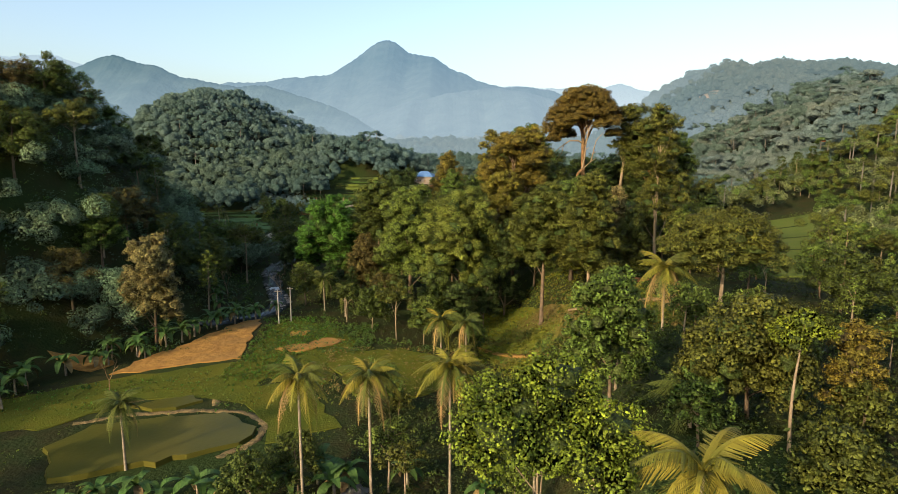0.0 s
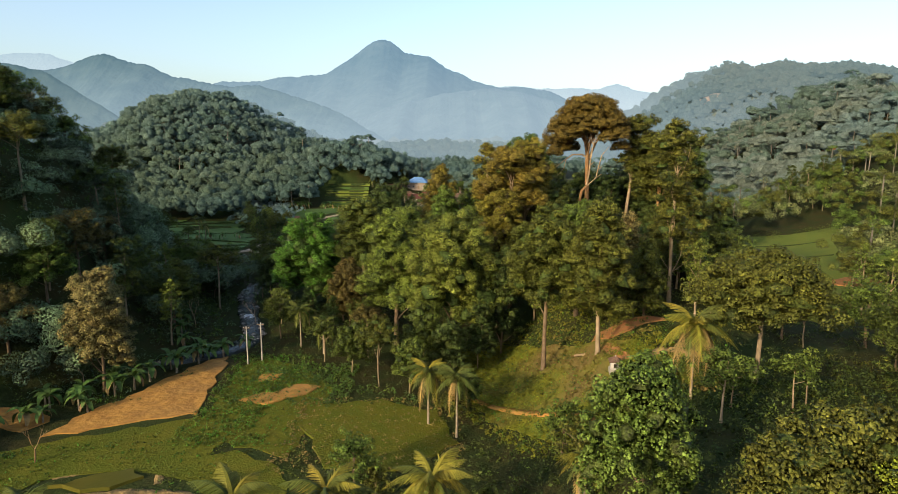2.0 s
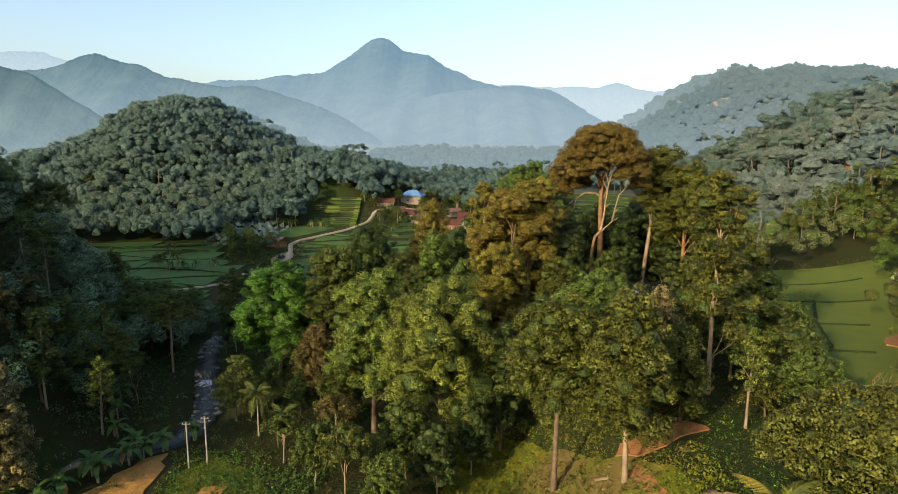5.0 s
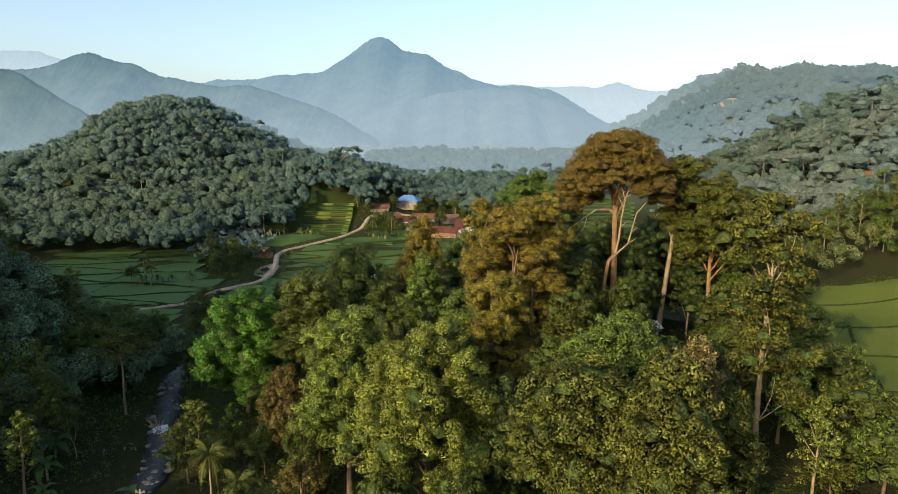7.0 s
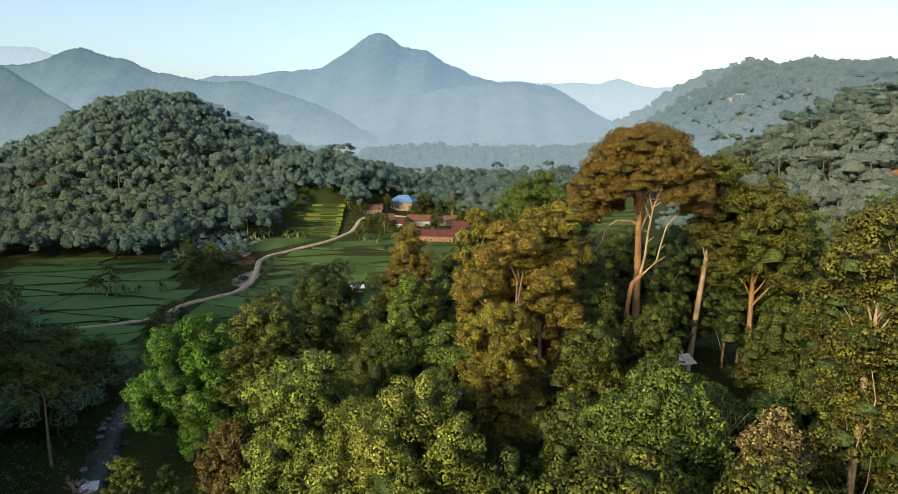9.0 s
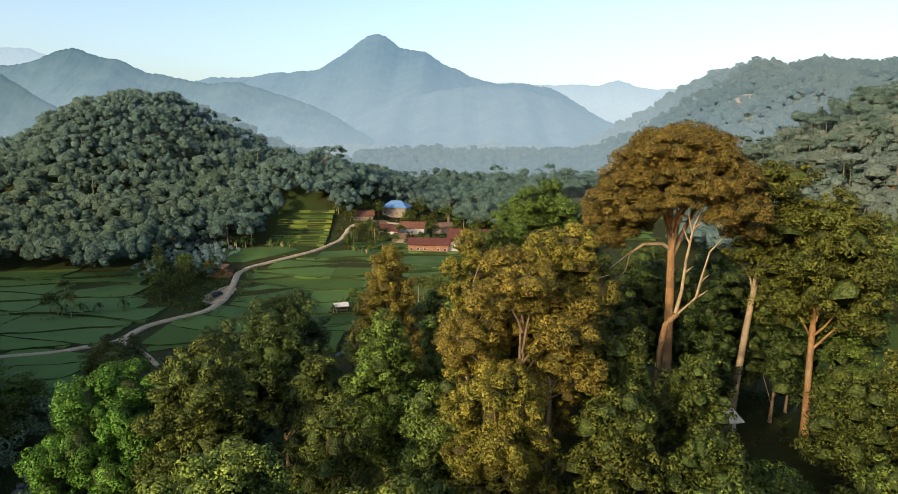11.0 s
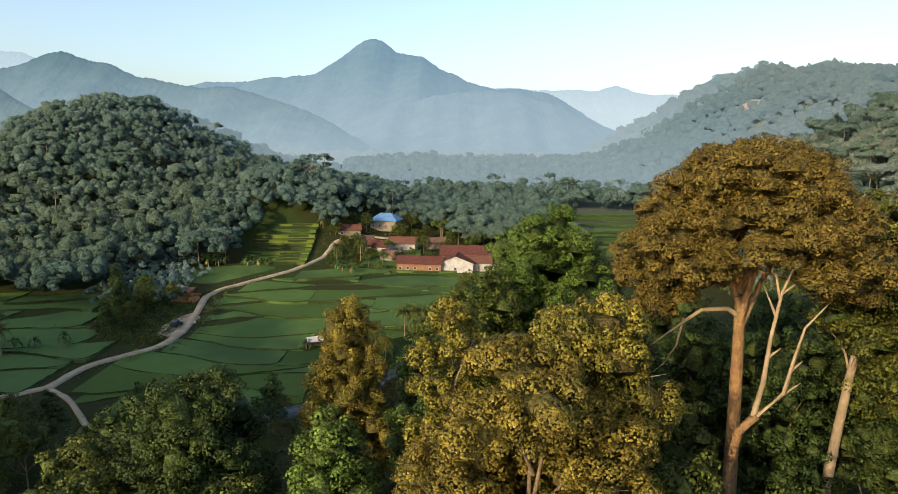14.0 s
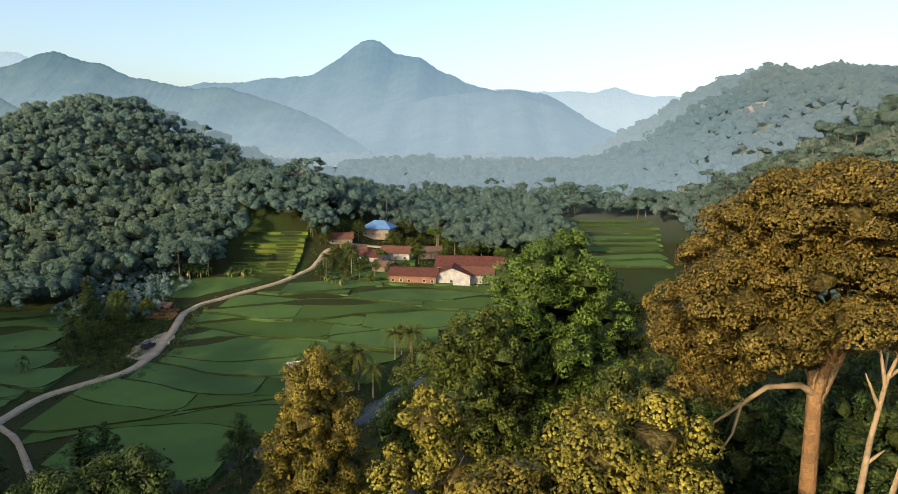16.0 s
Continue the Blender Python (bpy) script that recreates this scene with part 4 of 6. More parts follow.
def tree(form, h, r, bole, mats, seed, clumps=12, leaves=26, size=0.34, girth=0.35, bark="bark", limbs=7, lean=(0, 0), name="tree", out=0.0, clump_r=0.40, body=COARSE, core=True, limb=0.42):
    """A tree at the origin: an Empty over a trunk with limbs and a crown of leaf clumps."""
    rng = np.random.default_rng(seed)
    root = new(name)
    L = lobes_for(form, rng, h, r, bole)
    top = h - 0.25 * (h - bole)
    trunk = [(lean[0] * t + 0.25 * math.sin(3 * t + seed), lean[1] * t + 0.25 * math.sin(4 * t + 2 * seed) * t, top * t - 0.6 * (t == 0)) for t in (0, 0.06, 0.2, 0.4, 0.6, 0.8, 1.0)]
    off = np.array([lean[0], lean[1], 0])
    parts = [(trunk, [girth * f for f in (1.5, 1.12, 0.95, 0.85, 0.7, 0.5, 0.2)])]
    order = sorted(range(len(L)), key=lambda i: rng.random())
    for i in order[:limbs]:
        c = np.array(L[i][:3]) * np.array([1 + out, 1 + out, 1]) + np.array([0, 0, out * L[i][5] * 2.5])
        zz = min(max(bole * 0.8, c[2] - (0.5 + 0.3 * rng.random()) * (h - bole) * 0.5), top * 0.95)
        t = zz / top
        a = (lean[0] * t, lean[1] * t, zz)
        parts.append((limb_path(rng, a, c + off * min(1, c[2] / h), -0.05), [girth * f * limb for f in (0.95, 0.75, 0.55, 0.32, 0.10)]))
    tubes("trunk", parts, M[bark], root, sides=7 if girth > 0.3 else 5)
    L = [(l[0] + lean[0], l[1] + lean[1], *l[2:]) for l in L]
    crown = new("crown", crown_mesh(rng, L, clumps, leaves, size, M[mats], clump_r, body=body))
    crown.parent = root
    if not core:
        return root
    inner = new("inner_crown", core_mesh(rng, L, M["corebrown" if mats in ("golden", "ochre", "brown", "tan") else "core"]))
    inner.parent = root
    return root


def stand(root, x, y, label, group="", turn=0.0, scale=1.0, category="tree", z=None):
    root.matrix_basis = Matrix.LocRotScale((x, y, ground_at(x, y) if z is None else z), Euler((0, 0, turn)), (scale, scale, scale))
    return tagged(root, label, category, group=group)


def placed(form, x, y, top, bole_z, r, mats, seed, label, **kw):
    """A tree of its own whose crown spans bole_z to top in the world."""
    g = ground_at(x, y)
    return stand(tree(form, top - g, r, max(1.5, bole_z - g), mats, seed, **kw), x, y, label)


# the trees of the knoll, one by one
placed("dome", -9.6, 154, 42.0, 16, 7.6, "greenD", 11, "broad dense pale green tree in full leaf", clumps=24, leaves=8, size=0.34, girth=0.5)
placed("dome", 2.5, 146, 40.7, 15, 9.6, "greenD", 12, "broad dense pale green tree with lumpy crown", clumps=24, leaves=8, size=0.34, girth=0.5)
placed("dome", -35.8, 186, 35.6, 12, 9.2, "bright", 13, "bushy fresh green tree beside the river", clumps=21, leaves=8, size=0.36, girth=0.45)
placed("cone", -22.3, 165, 26.3, 12.5, 4.7, "brown", 14, "small olive brown tree", clumps=19, leaves=8, size=0.30, girth=0.2)
placed("cone", 27.2, 120, 44.6, 25.6, 5.6, "greenC", 15, "upright olive green tree with bare pale trunk", clumps=24, leaves=8, size=0.34, girth=0.36, bark="palebark")
placed("slim", 46.5, 140, 58.5, 30, 7.0, "greenC", 16, "very tall slender tree with sparse olive crown", clumps=21, leaves=8, size=0.36, girth=0.40, bark="palebark", limbs=14, limb=0.28)
placed("dome", 19.5, 127, 42.4, 25, 7.4, "greenC", 17, "olive green broad tree on the grassy slope", clumps=24, leaves=8, size=0.34, girth=0.4)
placed("dome", 28.0, 141, 43.8, 26, 6.6, "greenA", 18, "round glossy dark green tree", clumps=24, leaves=8, size=0.34, girth=0.4)
placed("cone", 36.5, 137, 40.5, 24, 4.2, "tan", 19, "yellowish brown small tree", clumps=19, leaves=8, size=0.3, girth=0.25)
placed("cone", 38.0, 130, 37, 22, 4.0, "greenB", 20, "narrow dark green conical tree", clumps=19, leaves=8, size=0.32, girth=0.25)
placed("spread", 17.5, 172, 52.5, 30, 9.0, "golden", 21, "tall brownish green tree with open crown", clumps=24, leaves=8, size=0.26, girth=0.45, limbs=10, out=0.35)
placed("dome", 22.0, 178, 56.0, 36, 6.3, "golden", 22, "tall golden olive tree with dry twigs", clumps=24, leaves=8, size=0.26, girth=0.4, limbs=12, out=0.35, bark="palebark")
placed("slim", 12.0, 181, 54.0, 28, 5.6, "golden", 23, "slender golden olive tree", clumps=24, leaves=8, size=0.26, girth=0.35, limbs=12, out=0.35, bark="palebark")
placed("dome", 14.0, 164, 45.0, 24, 6.0, "golden", 24, "golden brown bushy tree", clumps=24, leaves=8, size=0.26, girth=0.35, limbs=10, out=0.35)
placed("cone", -0.5, 208, 47.3, 25, 6.0, "golden", 25, "slender golden brown tree with thin twigs", clumps=21, leaves=8, size=0.34, girth=0.3, limbs=12, out=0.35, bark="palebark")
placed("dome", 27.0, 228, 58.8, 30, 10.4, "greenA", 26, "large dark green tree with visible limbs", clumps=24, leaves=8, size=0.34, girth=0.55, limbs=10, bark="palebark")
placed("dome", 17.0, 216, 52.4, 24, 6.2, "greenB", 27, "dense dark green tree", clumps=21, leaves=8, size=0.36, girth=0.4)
placed("dome", 60.0, 189, 59.0, 39, 8.2, "greenC", 28, "tall light olive tree on forked orange trunk", clumps=21, leaves=8, size=0.36, girth=0.5, limbs=12, bark="orangebark")
placed("slim", 51.5, 193, 62.0, 46, 6.5, "greenC", 29, "tall tree with leaning pale trunk", clumps=21, leaves=8, size=0.36, girth=0.55, bark="palebark", lean=(3.0, 0))
placed("dome", 70.0, 200, 56.0, 32, 7.5, "greenA", 30, "tall olive green tree behind the knoll", clumps=21, leaves=8, size=0.36, girth=0.4)
placed("umbrella", 43.0, 97, 40.2, 31, 8.8, "greenC", 31, "wide spreading olive tree with forked stems", clumps=21, leaves=8, size=0.32, girth=0.35, limbs=12, bark="palebark")
placed("dome", 17.0, 64, 38.1, 25, 4.6, "greenA", 32, "upright dense green tree", clumps=21, leaves=8, size=0.32, girth=0.25)
placed("spread", 5.2, 33, 38.2, 29, 5.4, "yellow", 33, "light green tree with large round leaves", clumps=26, leaves=26, size=0.27, girth=0.14, limbs=5, bark="palebark", clump_r=0.36)
placed("dome", 28.0, 56, 35.8, 27, 5.6, "greenC", 34, "round olive green tree", clumps=21, leaves=8, size=0.32, girth=0.22)
placed("spread", 28.5, 49, 36.6, 32.5, 2.6, "yellow", 35, "slim pale trunked tree with small crown", clumps=21, leaves=8, size=0.24, girth=0.16, limbs=6, bark="palebark")
placed("slim", 35.2, 52, 35.0, 27, 3.2, "golden", 36, "thin yellowing tree with sparse leaves", clumps=16, leaves=8, size=0.26, girth=0.16, limbs=8, bark="palebark")
placed("dome", 26.6, 40, 31.2, 25.5, 2.9, "greenC", 37, "small round bushy tree", clumps=21, leaves=8, size=0.32, girth=0.14)
placed("dome", -61, 126, 34.0, 13.5, 5.8, "tan", 38, "pale tan flowering tree at the forest edge", clumps=21, leaves=8, size=0.32, girth=0.3)
placed("dome", -20.0, 176, 42.0, 22, 6.2, "greenB", 39, "dense dark green valley tree", clumps=21, leaves=8, size=0.36, girth=0.35)
placed("dome", -15.0, 196, 43.0, 22, 8.2, "shade", 40, "wide dark green rounded tree", clumps=21, leaves=8, size=0.36, girth=0.4)
placed("cone", 1.0, 186, 42.0, 20, 6.0, "greenA", 41, "green tree with upright crown", clumps=21, leaves=8, size=0.36, girth=0.3)


def great_tree():
    """The emergent tree: a warm trunk that forks high, bare limbs below and an umbrella crown."""
    x, y = 40.5, 191
    g = ground_at(x, y)
    root = new("great_tree")
    rng = np.random.default_rng(77)
    fork, top = 52.0 - g, 66.9 - g
    tubes("trunk", [([(0, 0, -0.8), (0, 0, 0.8), (0.1, 0, 6), (0.0, 0.1, 16), (-0.2, 0, fork - 5), (-0.4, 0, fork)], [1.6, 0.95, 0.75, 0.62, 0.55, 0.48])], M["orangebark"], root, sides=10)
    L = lobes_for("umbrella", rng, top, 11.0, 52.0 - g)
    mains = []
    for k in range(7):
        a, reach = k * 0.898 + rng.uniform(-0.25, 0.25), rng.uniform(2.6, 5.2)
        start = np.array([-0.3, 0, fork - rng.uniform(-1.0, 4.5)])
        end = np.array([reach * math.cos(a), reach * math.sin(a), fork + rng.uniform(3.5, 7.5)])
        path = limb_path(rng, start, end, -0.10, 6)
        tubes("limb", [(path, [0.40, 0.35, 0.30, 0.26, 0.22, 0.17])], M["orangebark"], root)
        mains.append(path)
    for l in L:
        c = np.array(l[:3])
        path = min(mains, key=lambda m: np.linalg.norm(m[-1] - c))
        tubes("branch", [(limb_path(rng, path[int(rng.integers(3, 6))], c, -0.08, 6), [0.17, 0.14, 0.11, 0.09, 0.06, 0.03])], M["orangebark"], root, sides=5)
    bent = tubes("limb", [([(-0.2, 0, 50 - g), (-1.8, -0.6, 51.0 - g), (-4.5, -1, 51.0 - g), (-7, -1.2, 49.3 - g), (-9.0, -1, 47.6 - g)], [0.30, 0.25, 0.19, 0.13, 0.05])], M["deadwood"], root, "bare crooked limb")
    bent = tubes("limb", [([(-6.2, -1.1, 50.2 - g), (-6.8, -1.2, 47.5 - g), (-8.0, -1.5, 45.8 - g), (-9.0, -1.5, 45.0 - g)], [0.13, 0.1, 0.07, 0.03])], M["deadwood"], root, "bare crooked limb")
    for i in range(16):
        a = i * 2.4
        w = 10.6 * rng.uniform(0.3, 0.95)
        p = np.array([w * math.cos(a), w * math.sin(a), top - 3 - 6 * (w / 10.6) ** 2])
        tubes("twig", [(limb_path(rng, p, p + rng.normal(0, 1.6, 3) + np.array([0, 0, 1.2]), 0, 4), [0.1, 0.08, 0.05, 0.02])], M["deadwood"], root, sides=4)
    L += [(-8.0, -1, 52.5 - g, 2.6, 2.6, 1.6), (-9.5, 1, 54 - g, 2.6, 2.6, 1.5), (8, -3, 53 - g, 2.6, 2.6, 1.5), (-4, 6, 53 - g, 3, 3, 1.7), (-9.5, -2, 51.5 - g, 2.2, 2.2, 1.2), (-7, -4, 55 - g, 2.8, 2.8, 1.6)]
    crown = new("crown", crown_mesh(rng, L, 44, 16, 0.26, M["ochre"], 0.32, -0.5, COARSE))
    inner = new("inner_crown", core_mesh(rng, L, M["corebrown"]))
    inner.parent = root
    crown.parent = root
    return stand(root, x, y, "huge emergent tree with ochre umbrella crown and warm trunk")


great_tree()


def dead_tree():
    """Bleached two-stemmed dead trunk in front of the great tree."""
    x, y = 36.6, 184
    g = ground_at(x, y)
    root = new("dead_tree")
    tubes("trunk", [([(0, 0, -0.6), (0.1, 0, 8), (0.3, 0, 38 - g), (0.9, 0, 41.5 - g), (2.3, 0, 43 - g)], [0.5, 0.42, 0.36, 0.38, 0.40])], M["orangebark"], root, sides=9)
    tubes("stem", [([(2.0, 0, 42.6 - g), (2.7, 0, 46 - g), (3.0, 0, 50 - g), (3.6, 0, 54 - g), (4.7, 0, 57 - g), (5.2, 0, 59.5 - g)], [0.27, 0.22, 0.17, 0.13, 0.08, 0.03])], M["deadwood"], root)
    tubes("stem", [([(2.1, 0, 42.8 - g), (4.6, 0, 45.0 - g), (5.2, 0, 48 - g), (5.9, 0, 51 - g), (7.9, 0, 53.3 - g)], [0.27, 0.21, 0.16, 0.12, 0.04])], M["deadwood"], root)
    for a, b in (((4.6, 0, 45), (6.0, 0, 46.0)), ((2.9, 0, 48.3), (4.0, 0, 49.2)), ((3.3, 0, 52), (2.2, 0, 54.3)), ((5.1, 0, 47.2), (6.0, 0, 48.0)), ((3.5, 0, 53.6), (2.5, -0.4, 56.6)), ((3.6, 0, 54), (5.2, 0.3, 55))):
        a, b = np.array(a) - [0, 0, g], np.array(b) - [0, 0, g]
        tubes("stub", [([a, (a + b) / 2, b], [0.15, 0.11, 0.04])], M["deadwood"], root, sides=5)
    return stand(root, x, y, "bleached dead tree with two bare stems", z=g)


dead_tree()


# lower storey of the knoll, closing the wood below the tall trees
# Trees under the great crown get the darkest leaves in place of its shade.
for i, (x, y, top, r, mat) in enumerate([(33, 187, 45, 4.6, "greenB"), (39, 177, 41, 4.4, "greenB"), (30, 176, 45, 4.6, "greenB"), (56, 174, 40, 4.8, "greenB"),
                                         (43, 165, 32, 4.2, "greenA"), (35, 163, 38, 4.6, "greenB"), (26, 165, 42, 5.0, "greenB"), (52, 160, 36, 4.8, "greenA"), (61, 166, 36, 5.0, "greenB"), (8, 171, 43, 5.4, "greenA"),
                                         (7, 158, 38, 4.8, "shade"), (34, 151, 39, 4.8, "greenB"), (43, 151, 37, 4.6, "shade"), (53, 146, 37, 4.6, "greenA"), (21, 151, 38, 4.6, "greenB"), (13, 145, 34, 4.2, "shade"),
                                         (39, 238, 50, 7.0, "greenB"), (47, 222, 49, 6.5, "greenB"), (57, 212, 50, 6.5, "shade"), (12, 234, 44, 6.5, "greenB"), (30, 206, 50, 5.0, "greenB"), (8, 222, 42, 5.0, "greenA"),
                                         (64, 174, 44, 5.0, "greenC"), (66, 192, 48, 5.4, "greenA"), (9, 195, 45, 5.0, "greenA"), (24, 192, 50, 5.2, "golden"), (-3, 172, 40, 5.0, "greenB"), (-8, 184, 40, 5.2, "greenB"), (-26, 192, 40, 5.6, "greenB"), (-28, 206, 38, 5.6, "shade"), (-4, 222, 38, 5.4, "shade"), (48, 201, 48, 5.4, "shade"), (55, 202, 48, 5.2, "shade"), (62, 224, 48, 6.0, "greenA"), (70, 215, 46, 6.0, "greenB"), (52, 236, 46, 6.0, "greenB"), (43, 207, 48, 5.4, "shade"), (74, 184, 42, 5.4, "greenC"), (70, 170, 38, 5.0, "greenA"), (62, 152, 36, 5.0, "greenB"), (69, 157, 34, 4.4, "greenA"), (36, 214, 47, 5.4, "greenB"), (34, 199, 46, 4.8, "shade"), (60, 140, 34, 5.0, "greenB"), (57, 130, 33, 4.6, "greenA"), (58, 194, 47, 5.0, "shade"), (64, 201, 47, 5.0, "shade"), (47, 193, 47, 4.2, "shade")]):
    placed("dome", x, y, top, ground_at(x, y) + 3, r, mat, 400 + i, "dense %s tree of the lower storey" % {"greenA": "mid green", "greenB": "dark green", "shade": "very dark green", "greenC": "olive green", "golden": "golden olive"}[mat], clumps=8, leaves=3, size=0.42, girth=0.25, limbs=4, clump_r=0.50)

for i, (x, y, top, r, mat) in enumerate([(-11, 128, 23, 4.2, "greenC"), (-5, 125, 20, 3.4, "greenA"), (-17, 135, 20, 3.6, "greenB"), (-24, 142, 18, 3.2, "greenB"), (2, 131, 22, 3.6, "shade"), (-3, 136, 24, 4.0, "greenB"), (-15, 144, 22, 3.6, "brown"), (8, 138, 24, 3.4, "shade"),
                                         (-66, 196, 18, 3.6, "shade"), (-67, 209, 18, 3.6, "greenB"), (-53, 214, 19, 3.6, "greenB"), (-51, 200, 22, 4.0, "shade"), (-56, 228, 24, 4.6, "greenB"), (-44, 226, 24, 4.6, "shade"), (-38, 216, 26, 4.8, "greenB"), (-40, 170, 18, 3.0, "greenA"), (5, 118, 15.5, 2.6, "greenA"), (3, 112, 15, 2.6, "greenC")]):
    placed("dome" if i % 3 else "spread", x, y, top, ground_at(x, y) + 2.5, r, mat, 500 + i, "small %s tree below the taller wood" % {"greenA": "mid green", "greenB": "dark green", "shade": "very dark green", "greenC": "olive green", "brown": "reddish brown"}[mat], clumps=8, leaves=3, size=0.36, girth=0.14, limbs=5, bark="palebark", clump_r=0.50)


# ---- palms and bananas ----
def frond_mesh(name, length, rng, mat, n=32, droop=0.55):
    """One feather frond along +x: a curved rib with hanging leaflets."""
    quads = []
    def at(t):
        return np.array([length * t * (1 - 0.18 * t), 0, length * (0.42 * t - droop * 1.45 * t * t)])
    for i in range(8):
        a, b = at(i / 8), at((i + 1) / 8)
        w = 0.045 * (1 - i / 9)
        quads.append([a + [0, -w, 0], a + [0, w, 0], b + [0, w, 0], b + [0, -w, 0]])
    for i in range(n):
        t = 0.12 + 0.88 * (i + 0.5) / n
        p, q = at(t), at(min(1, t + 0.05))
        ll = length * 0.28 * math.sin(math.pi * min(1, 0.18 + t * 0.8)) * rng.uniform(0.85, 1.15)
        f = (q - p) / (np.linalg.norm(q - p) + 1e-6)
        for s in (-1, 1):
            d = f * 0.5 + np.array([0, s * 0.75, -0.45 + rng.uniform(-0.25, 0.15)])
            d /= np.linalg.norm(d)
            w = f * 0.075 * length * 0.25
            e = p + d * ll
            quads.append([p - w * 0.7, p + w * 0.7, e + w * 0.35 + [0, 0, -0.06 * ll], e - w * 0.35 + [0, 0, -0.06 * ll]])
    return quad_mesh(name, np.array(quads), mat)


FRONDS = {}
for kind_name in ("palm", "palmgold", "palmdry", "greenB"):
    for q in range(3):
        FRONDS[kind_name, q] = frond_mesh("frond", 1.0, np.random.default_rng(300 + q), M[kind_name], droop=(0.5, 0.75, 1.1)[q])


def coconut_palm(x, y, crown_z, label, kinds, seed, length=4.2, fronds=22, dry=3, lean=0.0, group="coconut palms", name="coconut_palm"):
    r = random.Random(seed)
    g = ground_at(x, y)
    h = crown_z - g
    root = new(name)
    lx, ly = lean * math.cos(seed), lean * math.sin(seed)
    pts = [(lx * (t - 1) ** 2 * 0 + lx * (t ** 2 - 1), ly * (t ** 2 - 1), h * t - (0.5 if t == 0 else 0)) for t in (0, 0.08, 0.3, 0.55, 0.8, 1.0)]
    tubes("trunk", [(pts, [0.26, 0.19, 0.16, 0.15, 0.14, 0.12])], M["palmtrunk"], root)
    for i in range(fronds):
        t = i / fronds
        pitch = 68 - 95 * t + r.uniform(-9, 9)
        k = r.choice(kinds) if i < fronds - dry else "palmdry"
        ob = new("frond", FRONDS[k, 0 if t < 0.35 else 1 if t < 0.8 else 2])
        ob.parent = root
        s = length * r.uniform(0.85, 1.1)
        ob.matrix_basis = Matrix.LocRotScale((0, 0, h), Euler((0, radians(-pitch * 0.75), i * 2.4 + r.uniform(-0.3, 0.3)), "XYZ"), (s, s, s))
    return stand(root, x, y, label, group, z=g, category="palm")


def blade_mesh(name, mat, rng):
    """One banana leaf along +x with a midrib fold and torn, waved edges."""
    verts, faces, n = [], [], 9
    for i in range(n + 1):
        t = i / n
        x, z = t * (1 - 0.2 * t), 0.75 * t - 1.0 * t * t
        w = 0.16 * math.sin(math.pi * min(1, 0.10 + 0.88 * t)) ** 0.6
        verts += [(x, -w, z - 0.03 + rng.uniform(-0.02, 0.02)), (x, 0, z - 0.05), (x, w, z - 0.03 + rng.uniform(-0.02, 0.02))]
    for i in range(n):
        for q in range(2):
            faces.append((i * 3 + q, i * 3 + 3 + q, i * 3 + 4 + q, i * 3 + 1 + q))
    me = bpy.data.meshes.new(name)
    me.from_pydata(verts, [], faces)
    me.materials.append(mat)
    return me


BLADES = [blade_mesh("leaf_blade", M["banana"], np.random.default_rng(i)) for i in range(2)] + [blade_mesh("leaf_blade", M["bananadry"], np.random.default_rng(9))]


def banana(seed):
    r = random.Random(seed)
    root = new("banana_plant")
    tubes("stem", [([(0, 0, -0.3), (0.03, 0, 0.9), (0.05, 0.04, 1.9)], [0.16, 0.13, 0.08])], M["palmtrunk"], root, sides=6)
    for i in range(9):
        ob = new("leaf", BLADES[2 if i == 8 else i % 2])
        ob.parent = root
        s = r.uniform(1.7, 2.6)
        ob.matrix_basis = Matrix.LocRotScale((0.05, 0.04, 1.85), Euler((r.uniform(-0.2, 0.2), radians(-(50 - 11 * i) * 0.8), i * 2.4 + r.uniform(-0.3, 0.3)), "XYZ"), (s, s, s))
    return root


coconut_palm(-16.0, 63.4, 25.5, "coconut palm with yellowing fronds", ["palm", "palmgold"], 1, 4.2)
coconut_palm(-8.7, 64.8, 25.2, "coconut palm with drooping dry fronds", ["palm", "palmgold"], 2, 4.2, dry=5)
coconut_palm(0.1, 65.3, 26.0, "coconut palm with golden fronds", ["palm", "palmgold", "palmgold"], 3, 4.4)
coconut_palm(12.4, 28.5, 34.2, "bright golden coconut palm beside bushes", ["palmgold"], 4, 4.6, fronds=14, dry=0)
coconut_palm(32.3, 92, 31.5, "tall coconut palm with orange dry fronds", ["palmgold", "palm"], 5, 5.2, fronds=30, dry=7)
coconut_palm(-41.5, 75, 17.5, "dark green young coconut palm beside the pond", ["palm"], 6, 3.8, dry=1)
coconut_palm(8.5, 58, 23.5, "coconut palm among shrubs", ["palmgold", "palm"], 7, 4.0)
coconut_palm(3.0, 108, 18.5, "low coconut palm at the foot of the slope", ["palm"], 8, 4.2)
coconut_palm(-1.5, 112, 18.0, "low coconut palm with arching fronds", ["palm", "palmgold"], 9, 4.4)
coconut_palm(-31, 152, 17.0, "dark coconut palm near the river", ["greenB", "palm"], 10, 4.4, dry=1)
coconut_palm(-25, 147, 15.5, "dark young coconut palm", ["greenB", "palm"], 11, 3.8, dry=1)
coconut_palm(22, 54, 27.5, "dark feathery palm among trees", ["greenB", "greenB", "palm"], 12, 4.6, dry=1)
